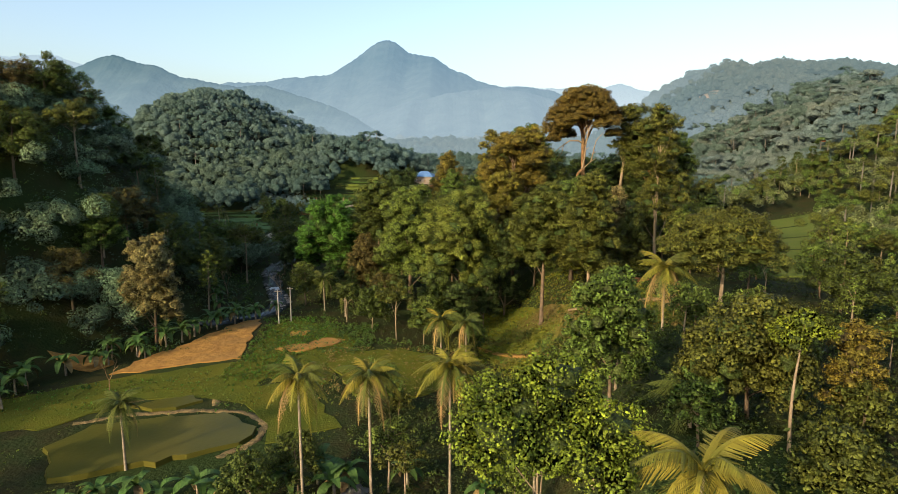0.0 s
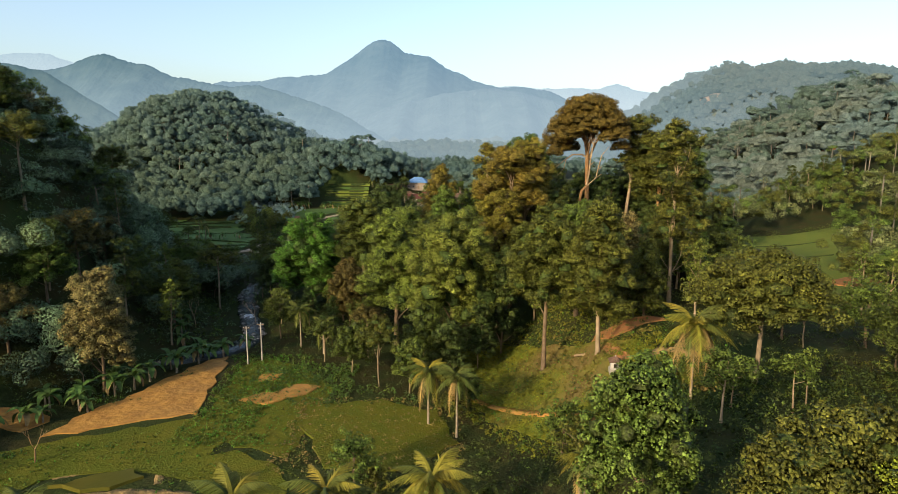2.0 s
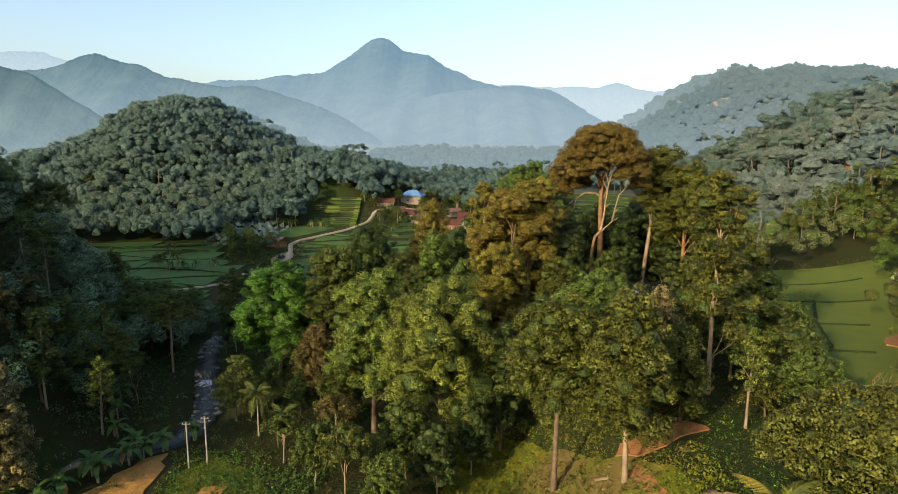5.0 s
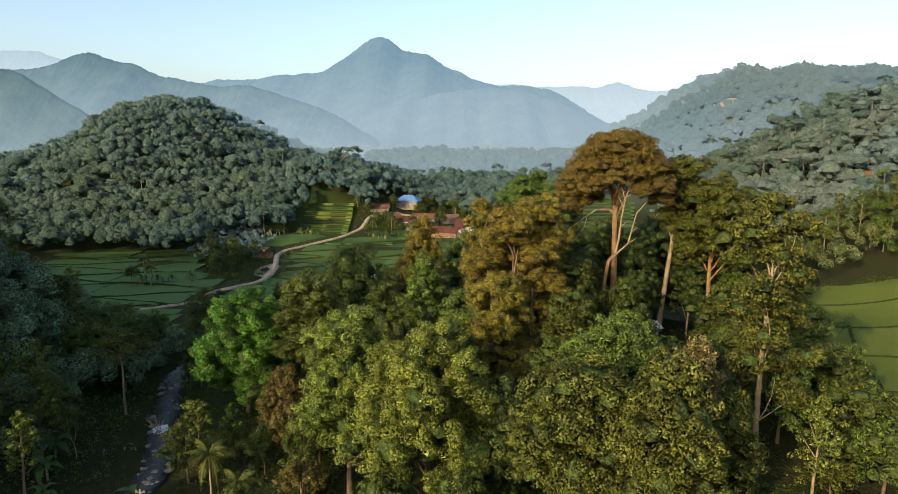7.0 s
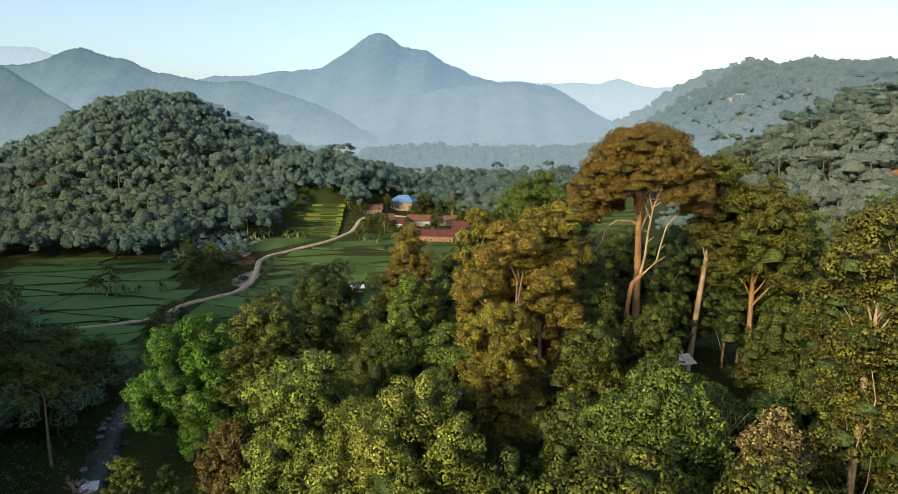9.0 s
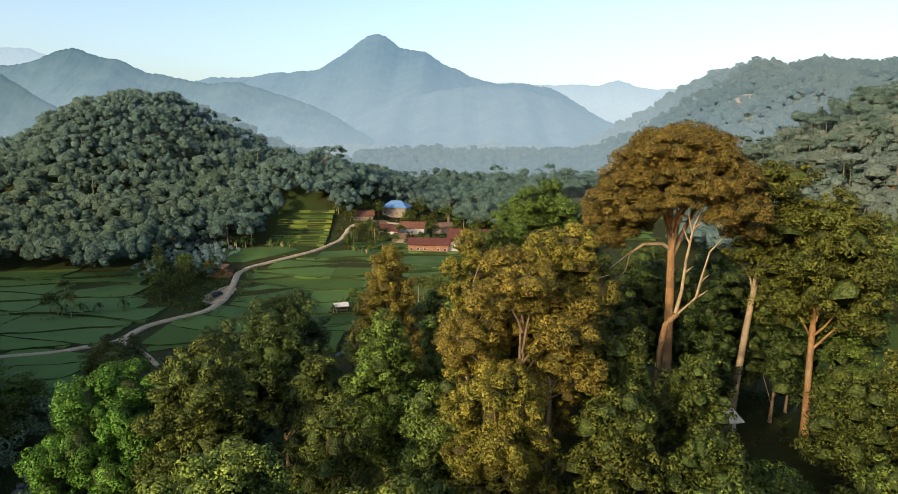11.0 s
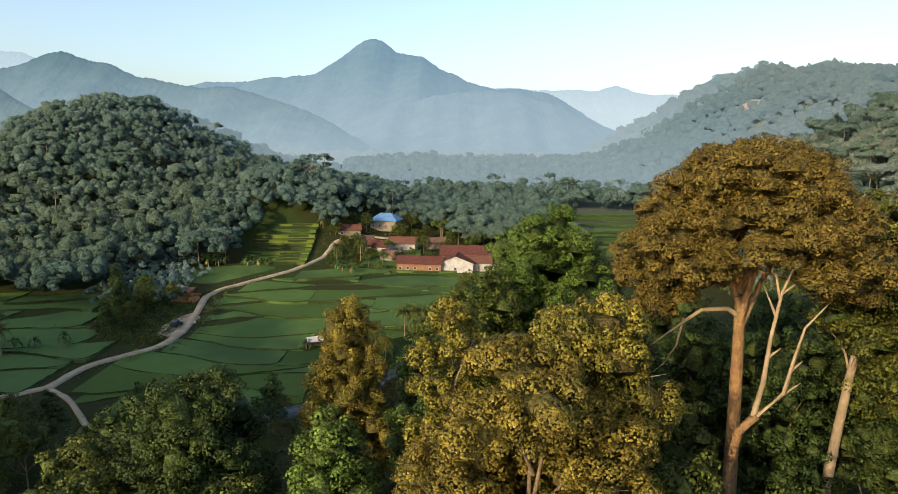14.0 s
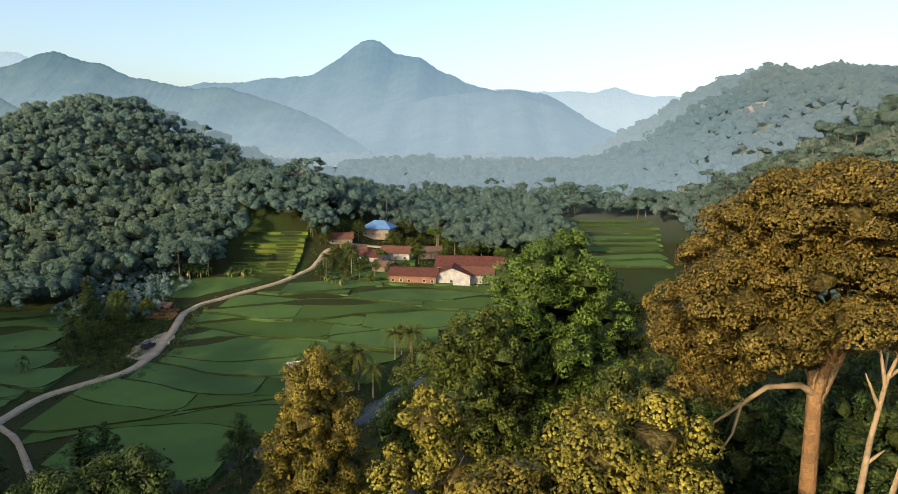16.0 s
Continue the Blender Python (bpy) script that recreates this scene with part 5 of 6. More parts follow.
coconut_palm(-6.8, 291, 19.0, "dark coconut palm beside the field hut", ["greenB", "palm"], 24, 5.0, dry=1)
coconut_palm(-3.0, 288, 16.5, "young dark coconut palm beside the field hut", ["greenB", "palm"], 25, 4.4, dry=1)
coconut_palm(0.5, 312, 17.5, "dark coconut palm in the rice fields", ["greenB", "palm"], 13, 4.4, dry=1)
coconut_palm(5.2, 311, 18.0, "dark coconut palm in the rice fields", ["greenB", "palm"], 14, 5.4, fronds=28, dry=1)
coconut_palm(2.0, 316, 17.8, "young coconut palm in the rice fields", ["greenB", "palm"], 15, 3.8, dry=1)
coconut_palm(16, 78, 21, "golden coconut palm on the slope", ["palmgold", "palm"], 16, 3.8)
coconut_palm(-12, 252, 20, "dark palm by the river", ["greenB", "palm"], 17, 4.0)
coconut_palm(30, 36, 29.5, "small green palm beside bushes", ["palm"], 18, 2.8)

coconut_palm(-110, 299, 19.5, "dark coconut palm among paddies", ["greenB", "palm"], 19, 4.0, dry=1)
coconut_palm(-105, 293, 17.5, "young dark coconut palm among paddies", ["greenB", "palm"], 20, 3.8, dry=1)
coconut_palm(-34, 402, 22.5, "dark coconut palm before the village", ["greenB", "palm"], 21, 4.0, dry=1)
coconut_palm(-24, 404, 23.5, "dark coconut palm between the houses", ["greenB", "palm"], 22, 4.0, dry=1)
coconut_palm(-48, 446, 29, "dark coconut palm behind the terraces", ["greenB", "palm"], 23, 4.0, dry=1)
bananas = [banana(s) for s in range(3)]
spots = [(-72, 99, 1.5), (-75, 94, 1.6), (-70, 93, 1.3), (-66, 112, 1.3), (-64, 113, 1.1), (-61, 118, 1.3), (-59, 117, 1.0), (-55, 131, 1.5), (-52, 136, 1.6), (-54, 138, 1.4), (-50, 142, 1.5), (-49, 145, 1.2), (-68, 120, 1.2),
         (-40, 66, 1.3), (-36, 67, 1.4), (-33, 66, 1.2), (-29, 67, 1.5), (-26, 66, 1.3), (-23, 67, 1.5), (-19, 69, 1.4), (-13, 66, 1.6), (-12, 69, 1.5), (-43, 64, 1.2), (-16, 71, 1.4), (-60, 158, 1.5), (-57, 152, 1.3), (-63, 165, 1.4), (-5, 70, 1.3), (4, 66, 1.3), (-69, 108, 1.5), (-73, 103, 1.6), (-62, 121, 1.5), (-58, 124, 1.5), (-56, 127, 1.4), (-47, 148, 1.5), (-51, 147, 1.6), (-77, 100, 1.6), (-66, 118, 1.4), (-60, 128, 1.5), (-43, 152, 1.3)]
for i, (x, y, s) in enumerate(spots):
    b = bananas[i] if i < 3 else copy_thing(bananas[i % 3], Matrix())
    stand(b, x, y, "banana plant with broad torn green leaves", "banana plants", turn=i * 1.7, scale=s * 1.05, category="banana plant")


# ---- woods ----
def inside(x, y, x0, x1, y0, y1):
    return x0 < x < x1 and y0 < y < y1


HOUSES = [(-18, 462, 10), (-33, 466, 7), (-35, 447, 7), (-18, 428, 8), (-7, 434, 9), (-11, 413, 7), (8, 440, 8), (-26, 436, 6), (2, 395, 12), (18, 395, 10), (30, 410, 19), (-66, 493, 10), (-53, 502, 9)]
RIGHT_EDGE = curve([250, 275, 300, 330, 360, 385, 395, 424, 440], [-34, -16, -4, 12, 34, 36, 30, -2, -8])


def is_open(x, y):
    """True where trees must not stand: fields, water, roads, village, gardens."""
    if near_line(x, y, ROAD) < 5 or near_line(x, y, ROAD_WEST) < 4 or near_line(x, y, FORK) < 3.5:
        return True
    if near_line(x, y, RIVER) < (6.5 if y < 190 else 3.6) and not (x > -10 and y < 240):
        return True
    if inside(x, y, -80, -14, 70, 150) and not (x < -62 and y > 122) and not (x < -52 and y > 140):
        return True
    if inside(x, y, -24, 6, 94, 122) or inside(x, y, 2, 32, 98, 150) or inside(x, y, 26, 46, 104, 131):
        return True
    if 252 < y < 428 and -82 < x < RIGHT_EDGE(y) + 3:
        return True
    if inside(x, y, 272, 300, 668, 694) or inside(x, y, -102, -63, 225, 262) or 256 < y < 345 and -180 < x < WEST_RIGHT(y) + 2:
        return True
    if inside(x, y, -80, -46, 399, 447) or (158 < y < 266 and float(np.interp(y, [158, 185, 215, 262], [63, 66, 76, 90])) < x < float(np.interp(y, [158, 180, 220, 262], [93, 107, 133, 153]))) or inside(x, y, 80, 146, 420, 532):
        return True
    return any(math.hypot(x - a, y - b) < r for a, b, r in HOUSES)


rng = np.random.default_rng(4)
PROTO = {}
KINDS = ("broadleaf_tree", "broadleaf_tree", "conical_tree", "open_crowned_tree", "umbrella_tree", "slender_tree", "bushy_tree", "open_crowned_tree", "brown_leaved_tree", "slender_tree")
for i, (form, h, r, bole, mat, bark) in enumerate([
        ("dome", 13, 4.6, 4, "greenB", "bark"), ("dome", 11, 4.4, 3, "greenA", "bark"), ("cone", 14, 3.6, 3.5, "shade", "bark"), ("spread", 12, 5.0, 6, "greenA", "palebark"),
        ("umbrella", 18, 5.2, 12, "greenB", "palebark"), ("slim", 19, 3.6, 9, "greenB", "palebark"), ("dome", 9, 3.8, 2, "greenC", "bark"), ("spread", 14, 4.6, 8, "greenC", "palebark"),
        ("dome", 12, 4.2, 3.5, "brown", "bark"), ("slim", 15, 3.2, 6, "greenD", "palebark")]):
    PROTO[i] = (tree(form, h, r, bole, mat, 200 + i, clumps=4, leaves=4, size=0.42, girth=0.22, bark=bark, limbs=5, name=KINDS[i], core=False, clump_r=0.60), r)
USED = set()
TAKEN = [(-9.6, 154, 6), (2.5, 146, 7), (-35.8, 186, 7), (27, 120, 5), (46.5, 140, 5), (19.5, 127, 6), (28, 141, 5), (22, 178, 5), (12, 181, 5), (27, 228, 8), (60, 184, 7), (40.5, 191, 6), (36.6, 184, 6), (51.5, 193, 5),
         (43.5, 97, 7), (17, 64, 4), (5, 33, 5), (28, 56, 5), (28.5, 49, 3), (12.4, 28.5, 4), (26.6, 40, 3), (50, 190, 8), (0, 65, 3), (-9, 65, 3), (-16, 63, 3), (-61, 126, 6), (-0.5, 208, 5)]
NAMES = {0: "dark green broadleaf tree on the wooded slope", 1: "round mid green tree in the woods", 2: "narrow very dark green tree", 3: "open crowned green tree with pale stem", 4: "tall flat topped tree above the wood",
         5: "tall slender tree with bare pale stem", 6: "low olive green bushy tree", 7: "olive tree with high open crown", 8: "brown leaved tree in the wood", 9: "thin pale green tree"}


def plant(k, x, y, s, group):
    if k in USED:
        root = copy_thing(PROTO[k][0], Matrix())
    else:
        root = PROTO[k][0]
        USED.add(k)
    stand(root, x, y, NAMES[k], group, turn=float(rng.uniform(0, 6.28)), scale=s)
    TAKEN.append((x, y, PROTO[k][1] * s * 0.62))


def wood(x0, x1, y0, y1, count, kinds, group, smin=0.75, smax=1.25, test=None, clear=1.0):
    made = 0
    for _ in range(count * 14):
        if made >= count:
            break
        x, y = float(rng.uniform(x0, x1)), float(rng.uniform(y0, y1))
        if is_open(x, y) or (test and not test(x, y)):
            continue
        k, s = int(rng.choice(kinds)), float(rng.uniform(smin, smax))
        if any((x - a) ** 2 + (y - b) ** 2 < (c + PROTO[k][1] * s * 0.45 * clear) ** 2 for a, b, c in TAKEN):
            continue
        plant(k, x, y, s, group)
        made += 1


wood(-118, -56, 60, 240, 66, [1, 0, 1, 3, 6, 8, 0, 1, 7, 9], "trees of the shaded slope", 0.95, 1.4)
wood(-62, -15, 150, 252, 20, [0, 2, 1, 2], "trees along the river", 0.6, 1.0)
wood(-20, 64, 150, 250, 8, [0, 1, 2, 6, 7], "trees of the knoll", 0.8, 1.1)
wood(-30, 70, 20, 103, 50, [0, 1, 6, 7, 3, 9], "trees near the palms", 0.45, 0.75, clear=0.6)
wood(-50, 45, 428, 475, 14, [0, 1, 6, 3], "trees between the houses", 0.5, 0.8)
wood(-6, 60, 360, 412, 4, [0, 1, 6], "trees between the houses", 0.45, 0.7)
wood(-20, 70, 245, 345, 18, [0, 2, 1, 6], "trees along the river", 0.5, 0.9, test=lambda x, y: x > RIGHT_EDGE(y) + 4)
wood(45, 105, 30, 165, 30, [1, 3, 6, 7, 9, 0], "trees of the sunny slope", 0.7, 1.1)
wood(95, 190, 120, 330, 14, [0, 1, 3, 5, 7, 9, 6, 5], "trees of the sunny hillside", 0.8, 1.25, test=lambda x, y: x > 80 + y * 0.1)
for k, x, y, s in ((4, -93, 196, 1.15), (5, -80, 172, 1.0), (4, -84, 203, 0.95), (4, -112, 150, 0.9), (4, -78, 140, 0.8), (5, -68, 150, 1.0)):
    plant(k, x, y, s, "trees of the shaded slope")


def far_forest(name, area, spacing, mats, label, seed, quads=10, test=None, tall=(8, 16), stem=None, lumps=10, banded=False, bare=0.022, leaf_w=0.085, full=1.15):
    """Woods too far to count, each tree a heap of leaf clumps, some tall on bare stems, in one mesh for each of its leaf colours."""
    r = np.random.default_rng(seed)
    x0, x1, y0, y1 = area
    pts = [(x + r.uniform(-0.5, 0.5) * spacing, y + r.uniform(-0.5, 0.5) * spacing) for y in np.arange(y0, y1, spacing) for x in np.arange(x0, x1, spacing)]
    pts = [p for p in pts if abs(p[0]) < 0.74 * p[1] + 30 and not is_open(*p) and (test is None or test(*p))]
    heaps, stems = [([], [], []) for _ in mats], []
    for x, y in pts:
        # banded: paler leaf colours farther back, so painted haze grows with distance.
        k = int(np.clip((y - y0) / (y1 - y0) * len(mats) + r.normal(0, 0.9), 0, len(mats) - 1)) if banded else int(r.integers(len(mats)))
        w = spacing * full * (r.uniform(0.75, 1.1) if r.random() < 0.75 else r.uniform(1.1, 1.5))
        h = (tall[0] + (tall[1] - tall[0]) * r.uniform(0.25, 0.65)) * (0.8 + 0.25 * w / spacing)
        high = r.random() < bare
        h *= 1.35 if high else 1.0
        g = ground_at(x, y)
        if high:
            c = np.array([x, y, g + h * 0.86]) + unit(r, lumps, -0.5) * np.array([w * 0.42, w * 0.42, h * 0.09])
            flat = 0.12
            t, b0, b1 = 0.19, np.array([x, y, g]), np.array([x + r.uniform(-0.6, 0.6), y, g + h * 0.9])
            stems.append(np.array([[b0 + [-t, -t, 0], b0 + [t, -t, 0], b1 + [t * 0.6, -t, 0], b1 + [-t * 0.6, -t, 0]], [b0 + [t, -t, 0], b0 + [t, t, 0], b1 + [t * 0.6, t, 0], b1 + [t * 0.6, -t, 0]],
                                   [b0 + [-t, t, 0], b0 + [-t, -t, 0], b1 + [-t * 0.6, -t, 0], b1 + [-t * 0.6, t, 0]]]))
        else:
            c = np.array([x, y, g + h * (0.56 if full < 1.5 else 0.38)]) + unit(r, lumps, -0.15) * np.array([w * 0.50, w * 0.50, h * 0.30])
            flat = 0.21
        size = np.array([w * 0.18, w * 0.18, w * flat * 0.75]) * r.uniform(0.6, 1.4, (lumps, 1))
        q = np.repeat(np.arange(lumps), max(1, quads // lumps))
        e = unit(r, len(q), -0.3)
        heaps[k][0].append(leaf_quads(r, c[q] + e * size[q] * r.uniform(0.85, 1.12, (len(q), 1)), e * 0.9 + np.array([0, -0.1, 0.3]), w * leaf_w, 0.25, 1.3))
        heaps[k][1].append(c)
        heaps[k][2].append(size)
    for (hq, hc, hr), m in zip(heaps, mats):
        tagged(new(name, heap_mesh(name, np.concatenate(hc), np.concatenate(hr), np.concatenate(hq), M[m], r, COARSE)), label, "forest", kind="stuff")
    if stem and stems:
        tagged(new(name + "_stems", quad_mesh(name + "_stems", np.concatenate(stems), M[stem])), "bare pale stems rising through the woods", "tree stems", kind="stuff")


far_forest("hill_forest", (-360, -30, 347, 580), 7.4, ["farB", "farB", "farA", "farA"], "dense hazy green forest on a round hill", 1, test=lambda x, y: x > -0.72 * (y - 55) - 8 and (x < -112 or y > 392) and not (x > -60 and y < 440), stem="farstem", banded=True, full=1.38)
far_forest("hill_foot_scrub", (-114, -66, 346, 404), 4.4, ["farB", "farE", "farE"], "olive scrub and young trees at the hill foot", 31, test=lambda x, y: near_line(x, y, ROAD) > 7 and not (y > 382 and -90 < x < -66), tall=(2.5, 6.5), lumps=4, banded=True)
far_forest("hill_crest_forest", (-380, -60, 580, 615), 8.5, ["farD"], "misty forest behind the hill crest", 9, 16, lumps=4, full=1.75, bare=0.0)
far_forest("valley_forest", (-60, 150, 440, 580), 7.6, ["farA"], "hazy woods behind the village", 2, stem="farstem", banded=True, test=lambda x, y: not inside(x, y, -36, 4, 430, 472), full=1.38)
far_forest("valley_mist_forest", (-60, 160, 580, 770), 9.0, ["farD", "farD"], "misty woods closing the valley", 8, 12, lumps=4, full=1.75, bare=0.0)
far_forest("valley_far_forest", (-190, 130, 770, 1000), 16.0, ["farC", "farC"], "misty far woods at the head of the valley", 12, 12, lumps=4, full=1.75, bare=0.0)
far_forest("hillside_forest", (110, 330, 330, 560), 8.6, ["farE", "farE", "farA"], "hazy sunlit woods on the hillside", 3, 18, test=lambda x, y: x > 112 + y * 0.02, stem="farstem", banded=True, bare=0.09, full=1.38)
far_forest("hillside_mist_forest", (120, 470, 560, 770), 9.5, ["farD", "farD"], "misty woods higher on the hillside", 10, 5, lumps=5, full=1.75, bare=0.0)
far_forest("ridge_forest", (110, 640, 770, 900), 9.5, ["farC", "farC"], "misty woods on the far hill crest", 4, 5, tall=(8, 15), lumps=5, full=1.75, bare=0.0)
far_forest("slope_forest", (105, 310, 110, 335), 7.0, ["greenA", "greenC", "slopeE"], "woods on the sunny hillside", 5, 40, stem="farstem", lumps=7, bare=0.12, leaf_w=0.07)
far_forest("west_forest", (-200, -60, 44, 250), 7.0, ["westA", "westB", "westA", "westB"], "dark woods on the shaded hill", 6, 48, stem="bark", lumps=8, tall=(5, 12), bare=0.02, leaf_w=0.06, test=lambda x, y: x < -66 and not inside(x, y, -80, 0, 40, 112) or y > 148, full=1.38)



def undergrowth(name, area, count, size, mats, label, seed, heightm=(0.5, 1.6), test=None, quads=16):
    r = np.random.default_rng(seed)
    heaps = [[] for _ in mats]
    x0, x1, y0, y1 = area
    for _ in range(count):
        x, y = r.uniform(x0, x1), r.uniform(y0, y1)
        if test and not test(x, y):
            continue
        h = r.uniform(*heightm)
        e = unit(r, quads, -0.1)
        c = np.array([x, y, ground_at(x, y) + 0.1]) + e * np.array([h * 0.85, h * 0.85, h]) * r.uniform(0.5, 1.0, (quads, 1))
        heaps[int(r.integers(len(mats)))].append(leaf_quads(r, c, e + np.array([0, 0, 0.4]), size))
    for hq, m in zip(heaps, mats):
        if hq:
            tagged(new(name, quad_mesh(name, np.concatenate(hq), M[m])), label, "undergrowth", kind="stuff")


# Shrubs kept to dark leaves to imitate the shade between the trees.
undergrowth("shrubs", (-30, 75, 18, 255), 2300, 0.36, ["greenB", "shade", "shade"], "mixed green undergrowth between the trees", 11, test=lambda x, y: not inside(x, y, -30, 2, 96, 119) and not inside(x, y, -30, -14, 70, 122) and near_line(x, y, RIVER) > 3)
undergrowth("thicket", (-26, 74, 20, 105), 2500, 0.40, ["greenB", "shade", "core", "greenA"], "dense dark bushes below the palms and trees", 25, (0.9, 3.0), quads=20, test=lambda x, y: not (x < 4 and y > 94) and not inside(x, y, -26, -14, 70, 104) and math.hypot(x, y) > 22)
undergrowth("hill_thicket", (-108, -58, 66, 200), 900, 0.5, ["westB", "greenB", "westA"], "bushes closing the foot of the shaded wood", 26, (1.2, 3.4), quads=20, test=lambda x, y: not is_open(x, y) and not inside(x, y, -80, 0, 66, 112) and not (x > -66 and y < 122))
undergrowth("slope_grass", (2, 38, 94, 150), 3600, 0.30, ["drygrass", "greenC", "yellow", "drygrass"], "tall yellowing grass on the steep slope", 44, (0.35, 1.0), quads=9, test=lambda x, y: x > 3 + max(0, 118 - y) * 0.5 and not inside(x, y, 25.5, 30.5, 106, 114) and rng.random() < (0.25 if inside(x, y, 27, 42, 123, 131) else 1.0))
undergrowth("slope_weeds", (-2, 46, 96, 152), 3000, 0.26, ["greenC", "yellow", "yellow", "bright"], "weeds and low shrubs on the grassy slope", 12, (0.25, 0.8), quads=10, test=lambda x, y: x > 3 + max(0, 118 - y) * 0.5 and not inside(x, y, 25, 31, 106, 114) and (not inside(x, y, 29, 41, 124, 130) or rng.random() < 0.3))
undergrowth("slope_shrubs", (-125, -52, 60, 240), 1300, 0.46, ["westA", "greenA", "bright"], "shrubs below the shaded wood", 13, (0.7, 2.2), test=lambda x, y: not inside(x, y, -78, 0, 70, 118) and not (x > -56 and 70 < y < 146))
undergrowth("bank_shrubs", (-66, -12, 145, 262), 1500, 0.34, ["greenB", "shade", "greenA"], "dark shrubs along the river banks", 14, (0.4, 1.3), test=lambda x, y: near_line(x, y, RIVER) > 4.2)
undergrowth("vegetable_rows", (-36, -16, 118, 140), 900, 0.26, ["bright", "banana", "greenD"], "rows of leafy green vegetables", 15, (0.35, 0.8), quads=14, test=lambda x, y: not inside(x, y, -36, -20, 118, 130) or rng.random() < 0.35)
undergrowth("cassava", (-44, -26, 104, 146), 1500, 0.28, ["bright", "greenA"], "dark green vegetable bed", 16, (0.35, 0.8), test=lambda x, y: x > -40.5 - max(0, (y - 122) * 0.12) and not inside(x, y, -29, 0, 108, 128))
undergrowth("roadside_shrubs", (-82, 34, 250, 430), 3200, 0.36, ["greenB", "shade", "greenA"], "dark weeds beside the road and bunds", 17, (0.3, 1.1), test=lambda x, y: 1.9 < near_line(x, y, ROAD) < 4.2 or near_line(x, y, RIVER) < 9 and near_line(x, y, RIVER) > 4.5)
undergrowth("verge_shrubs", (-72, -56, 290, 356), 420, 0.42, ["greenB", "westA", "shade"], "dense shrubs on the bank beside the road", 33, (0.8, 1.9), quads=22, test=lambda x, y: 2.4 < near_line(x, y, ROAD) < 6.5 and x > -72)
undergrowth("spur_shrubs", (-112, -68, 303, 372), 1300, 0.55, ["greenB", "greenA", "shade", "greenB"], "bushes covering the low spur beside the road", 34, (0.8, 2.4), quads=20, test=lambda x, y: x > WEST_RIGHT(y) + 1.5 and near_line(x, y, ROAD) > 3.2 and not inside(x, y, -82, -72, 352, 372))
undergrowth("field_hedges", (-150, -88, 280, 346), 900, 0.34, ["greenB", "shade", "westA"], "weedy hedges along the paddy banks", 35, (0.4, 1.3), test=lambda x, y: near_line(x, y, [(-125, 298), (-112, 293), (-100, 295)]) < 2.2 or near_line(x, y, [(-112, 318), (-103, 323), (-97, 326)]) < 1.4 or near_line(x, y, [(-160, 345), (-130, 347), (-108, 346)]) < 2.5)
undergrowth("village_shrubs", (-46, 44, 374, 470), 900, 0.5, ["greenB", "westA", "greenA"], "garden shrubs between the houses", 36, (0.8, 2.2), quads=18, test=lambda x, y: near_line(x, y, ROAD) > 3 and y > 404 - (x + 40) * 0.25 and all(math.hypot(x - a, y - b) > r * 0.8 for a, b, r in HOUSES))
undergrowth("sunny_shrubs", (44, 120, 20, 165), 1400, 0.4, ["greenC", "greenB"], "sunlit shrubs between the trees", 18, (0.5, 1.5))
undergrowth("pond_weeds", (-78, -14, 66, 104), 1100, 0.22, ["greenC", "greenA", "yellow"], "weeds and low bushes round the ponds", 19, (0.15, 0.6), quads=10, test=lambda x, y: not inside(x, y, -54, -29, 73, 90) and not inside(x, y, -51, -39, 92, 97) and (y < 80 or rng.random() < 0.45))
undergrowth("plot_hedges", (-80, -34, 98, 150), 420, 0.26, ["greenA", "greenB", "banana"], "leafy hedges along the soil plots", 20, (0.4, 1.0), test=lambda x, y: near_line(x, y, [(-36, 110), (-39, 130), (-41, 147)]) < 1.3 or near_line(x, y, [(-76, 104), (-58, 102), (-42, 105)]) < 0.9 or near_line(x, y, [(-66, 117), (-53, 124), (-48, 138)]) < 2.2)
undergrowth("vine_mounds", (-34, -2, 120, 142), 420, 0.26, ["banana", "greenA", "greenD"], "green vines and bushes behind the plots", 21, (0.4, 1.1), test=lambda x, y: near_line(x, y, [(-33, 136), (-20, 130), (-4, 121), (4, 112)]) < 2.4)
EAST_RIM = [(67, 160), (92, 158), (114, 178), (138, 216), (152, 256), (122, 264), (94, 256), (80, 215), (70, 185), (67, 160)]
undergrowth("east_field_shrubs", (60, 156, 154, 270), 2600, 0.42, ["greenC", "greenA", "greenB"], "bushes round the sunlit side valley field", 24, (1.0, 3.4), quads=18, test=lambda x, y: near_line(x, y, EAST_RIM) < 3.0 + 2.5 * math.sin(x * 0.4) or near_line(x, y, [(96, 204), (104, 214), (118, 232)]) < 3)
undergrowth("meadow_grass", (-76, -16, 82, 144), 4200, 0.26, ["greenA", "greenC", "bright"], "rough grass tufts on the fallow plots", 23, (0.2, 0.48), quads=8, test=lambda x, y: (y < 104 + (x + 60) * 0.35 and y > 92 and x > -74 and x < -30 and not inside(x, y, -53, -37, 91, 99)) or inside(x, y, -38, -20, 102, 138))
undergrowth("hillock_grass", (-24, 4, 96, 122), 1700, 0.2, ["palmdry", "greenC", "greenA", "greenA"], "dry and green grass tufts on the round plot", 22, (0.35, 0.7), quads=8)
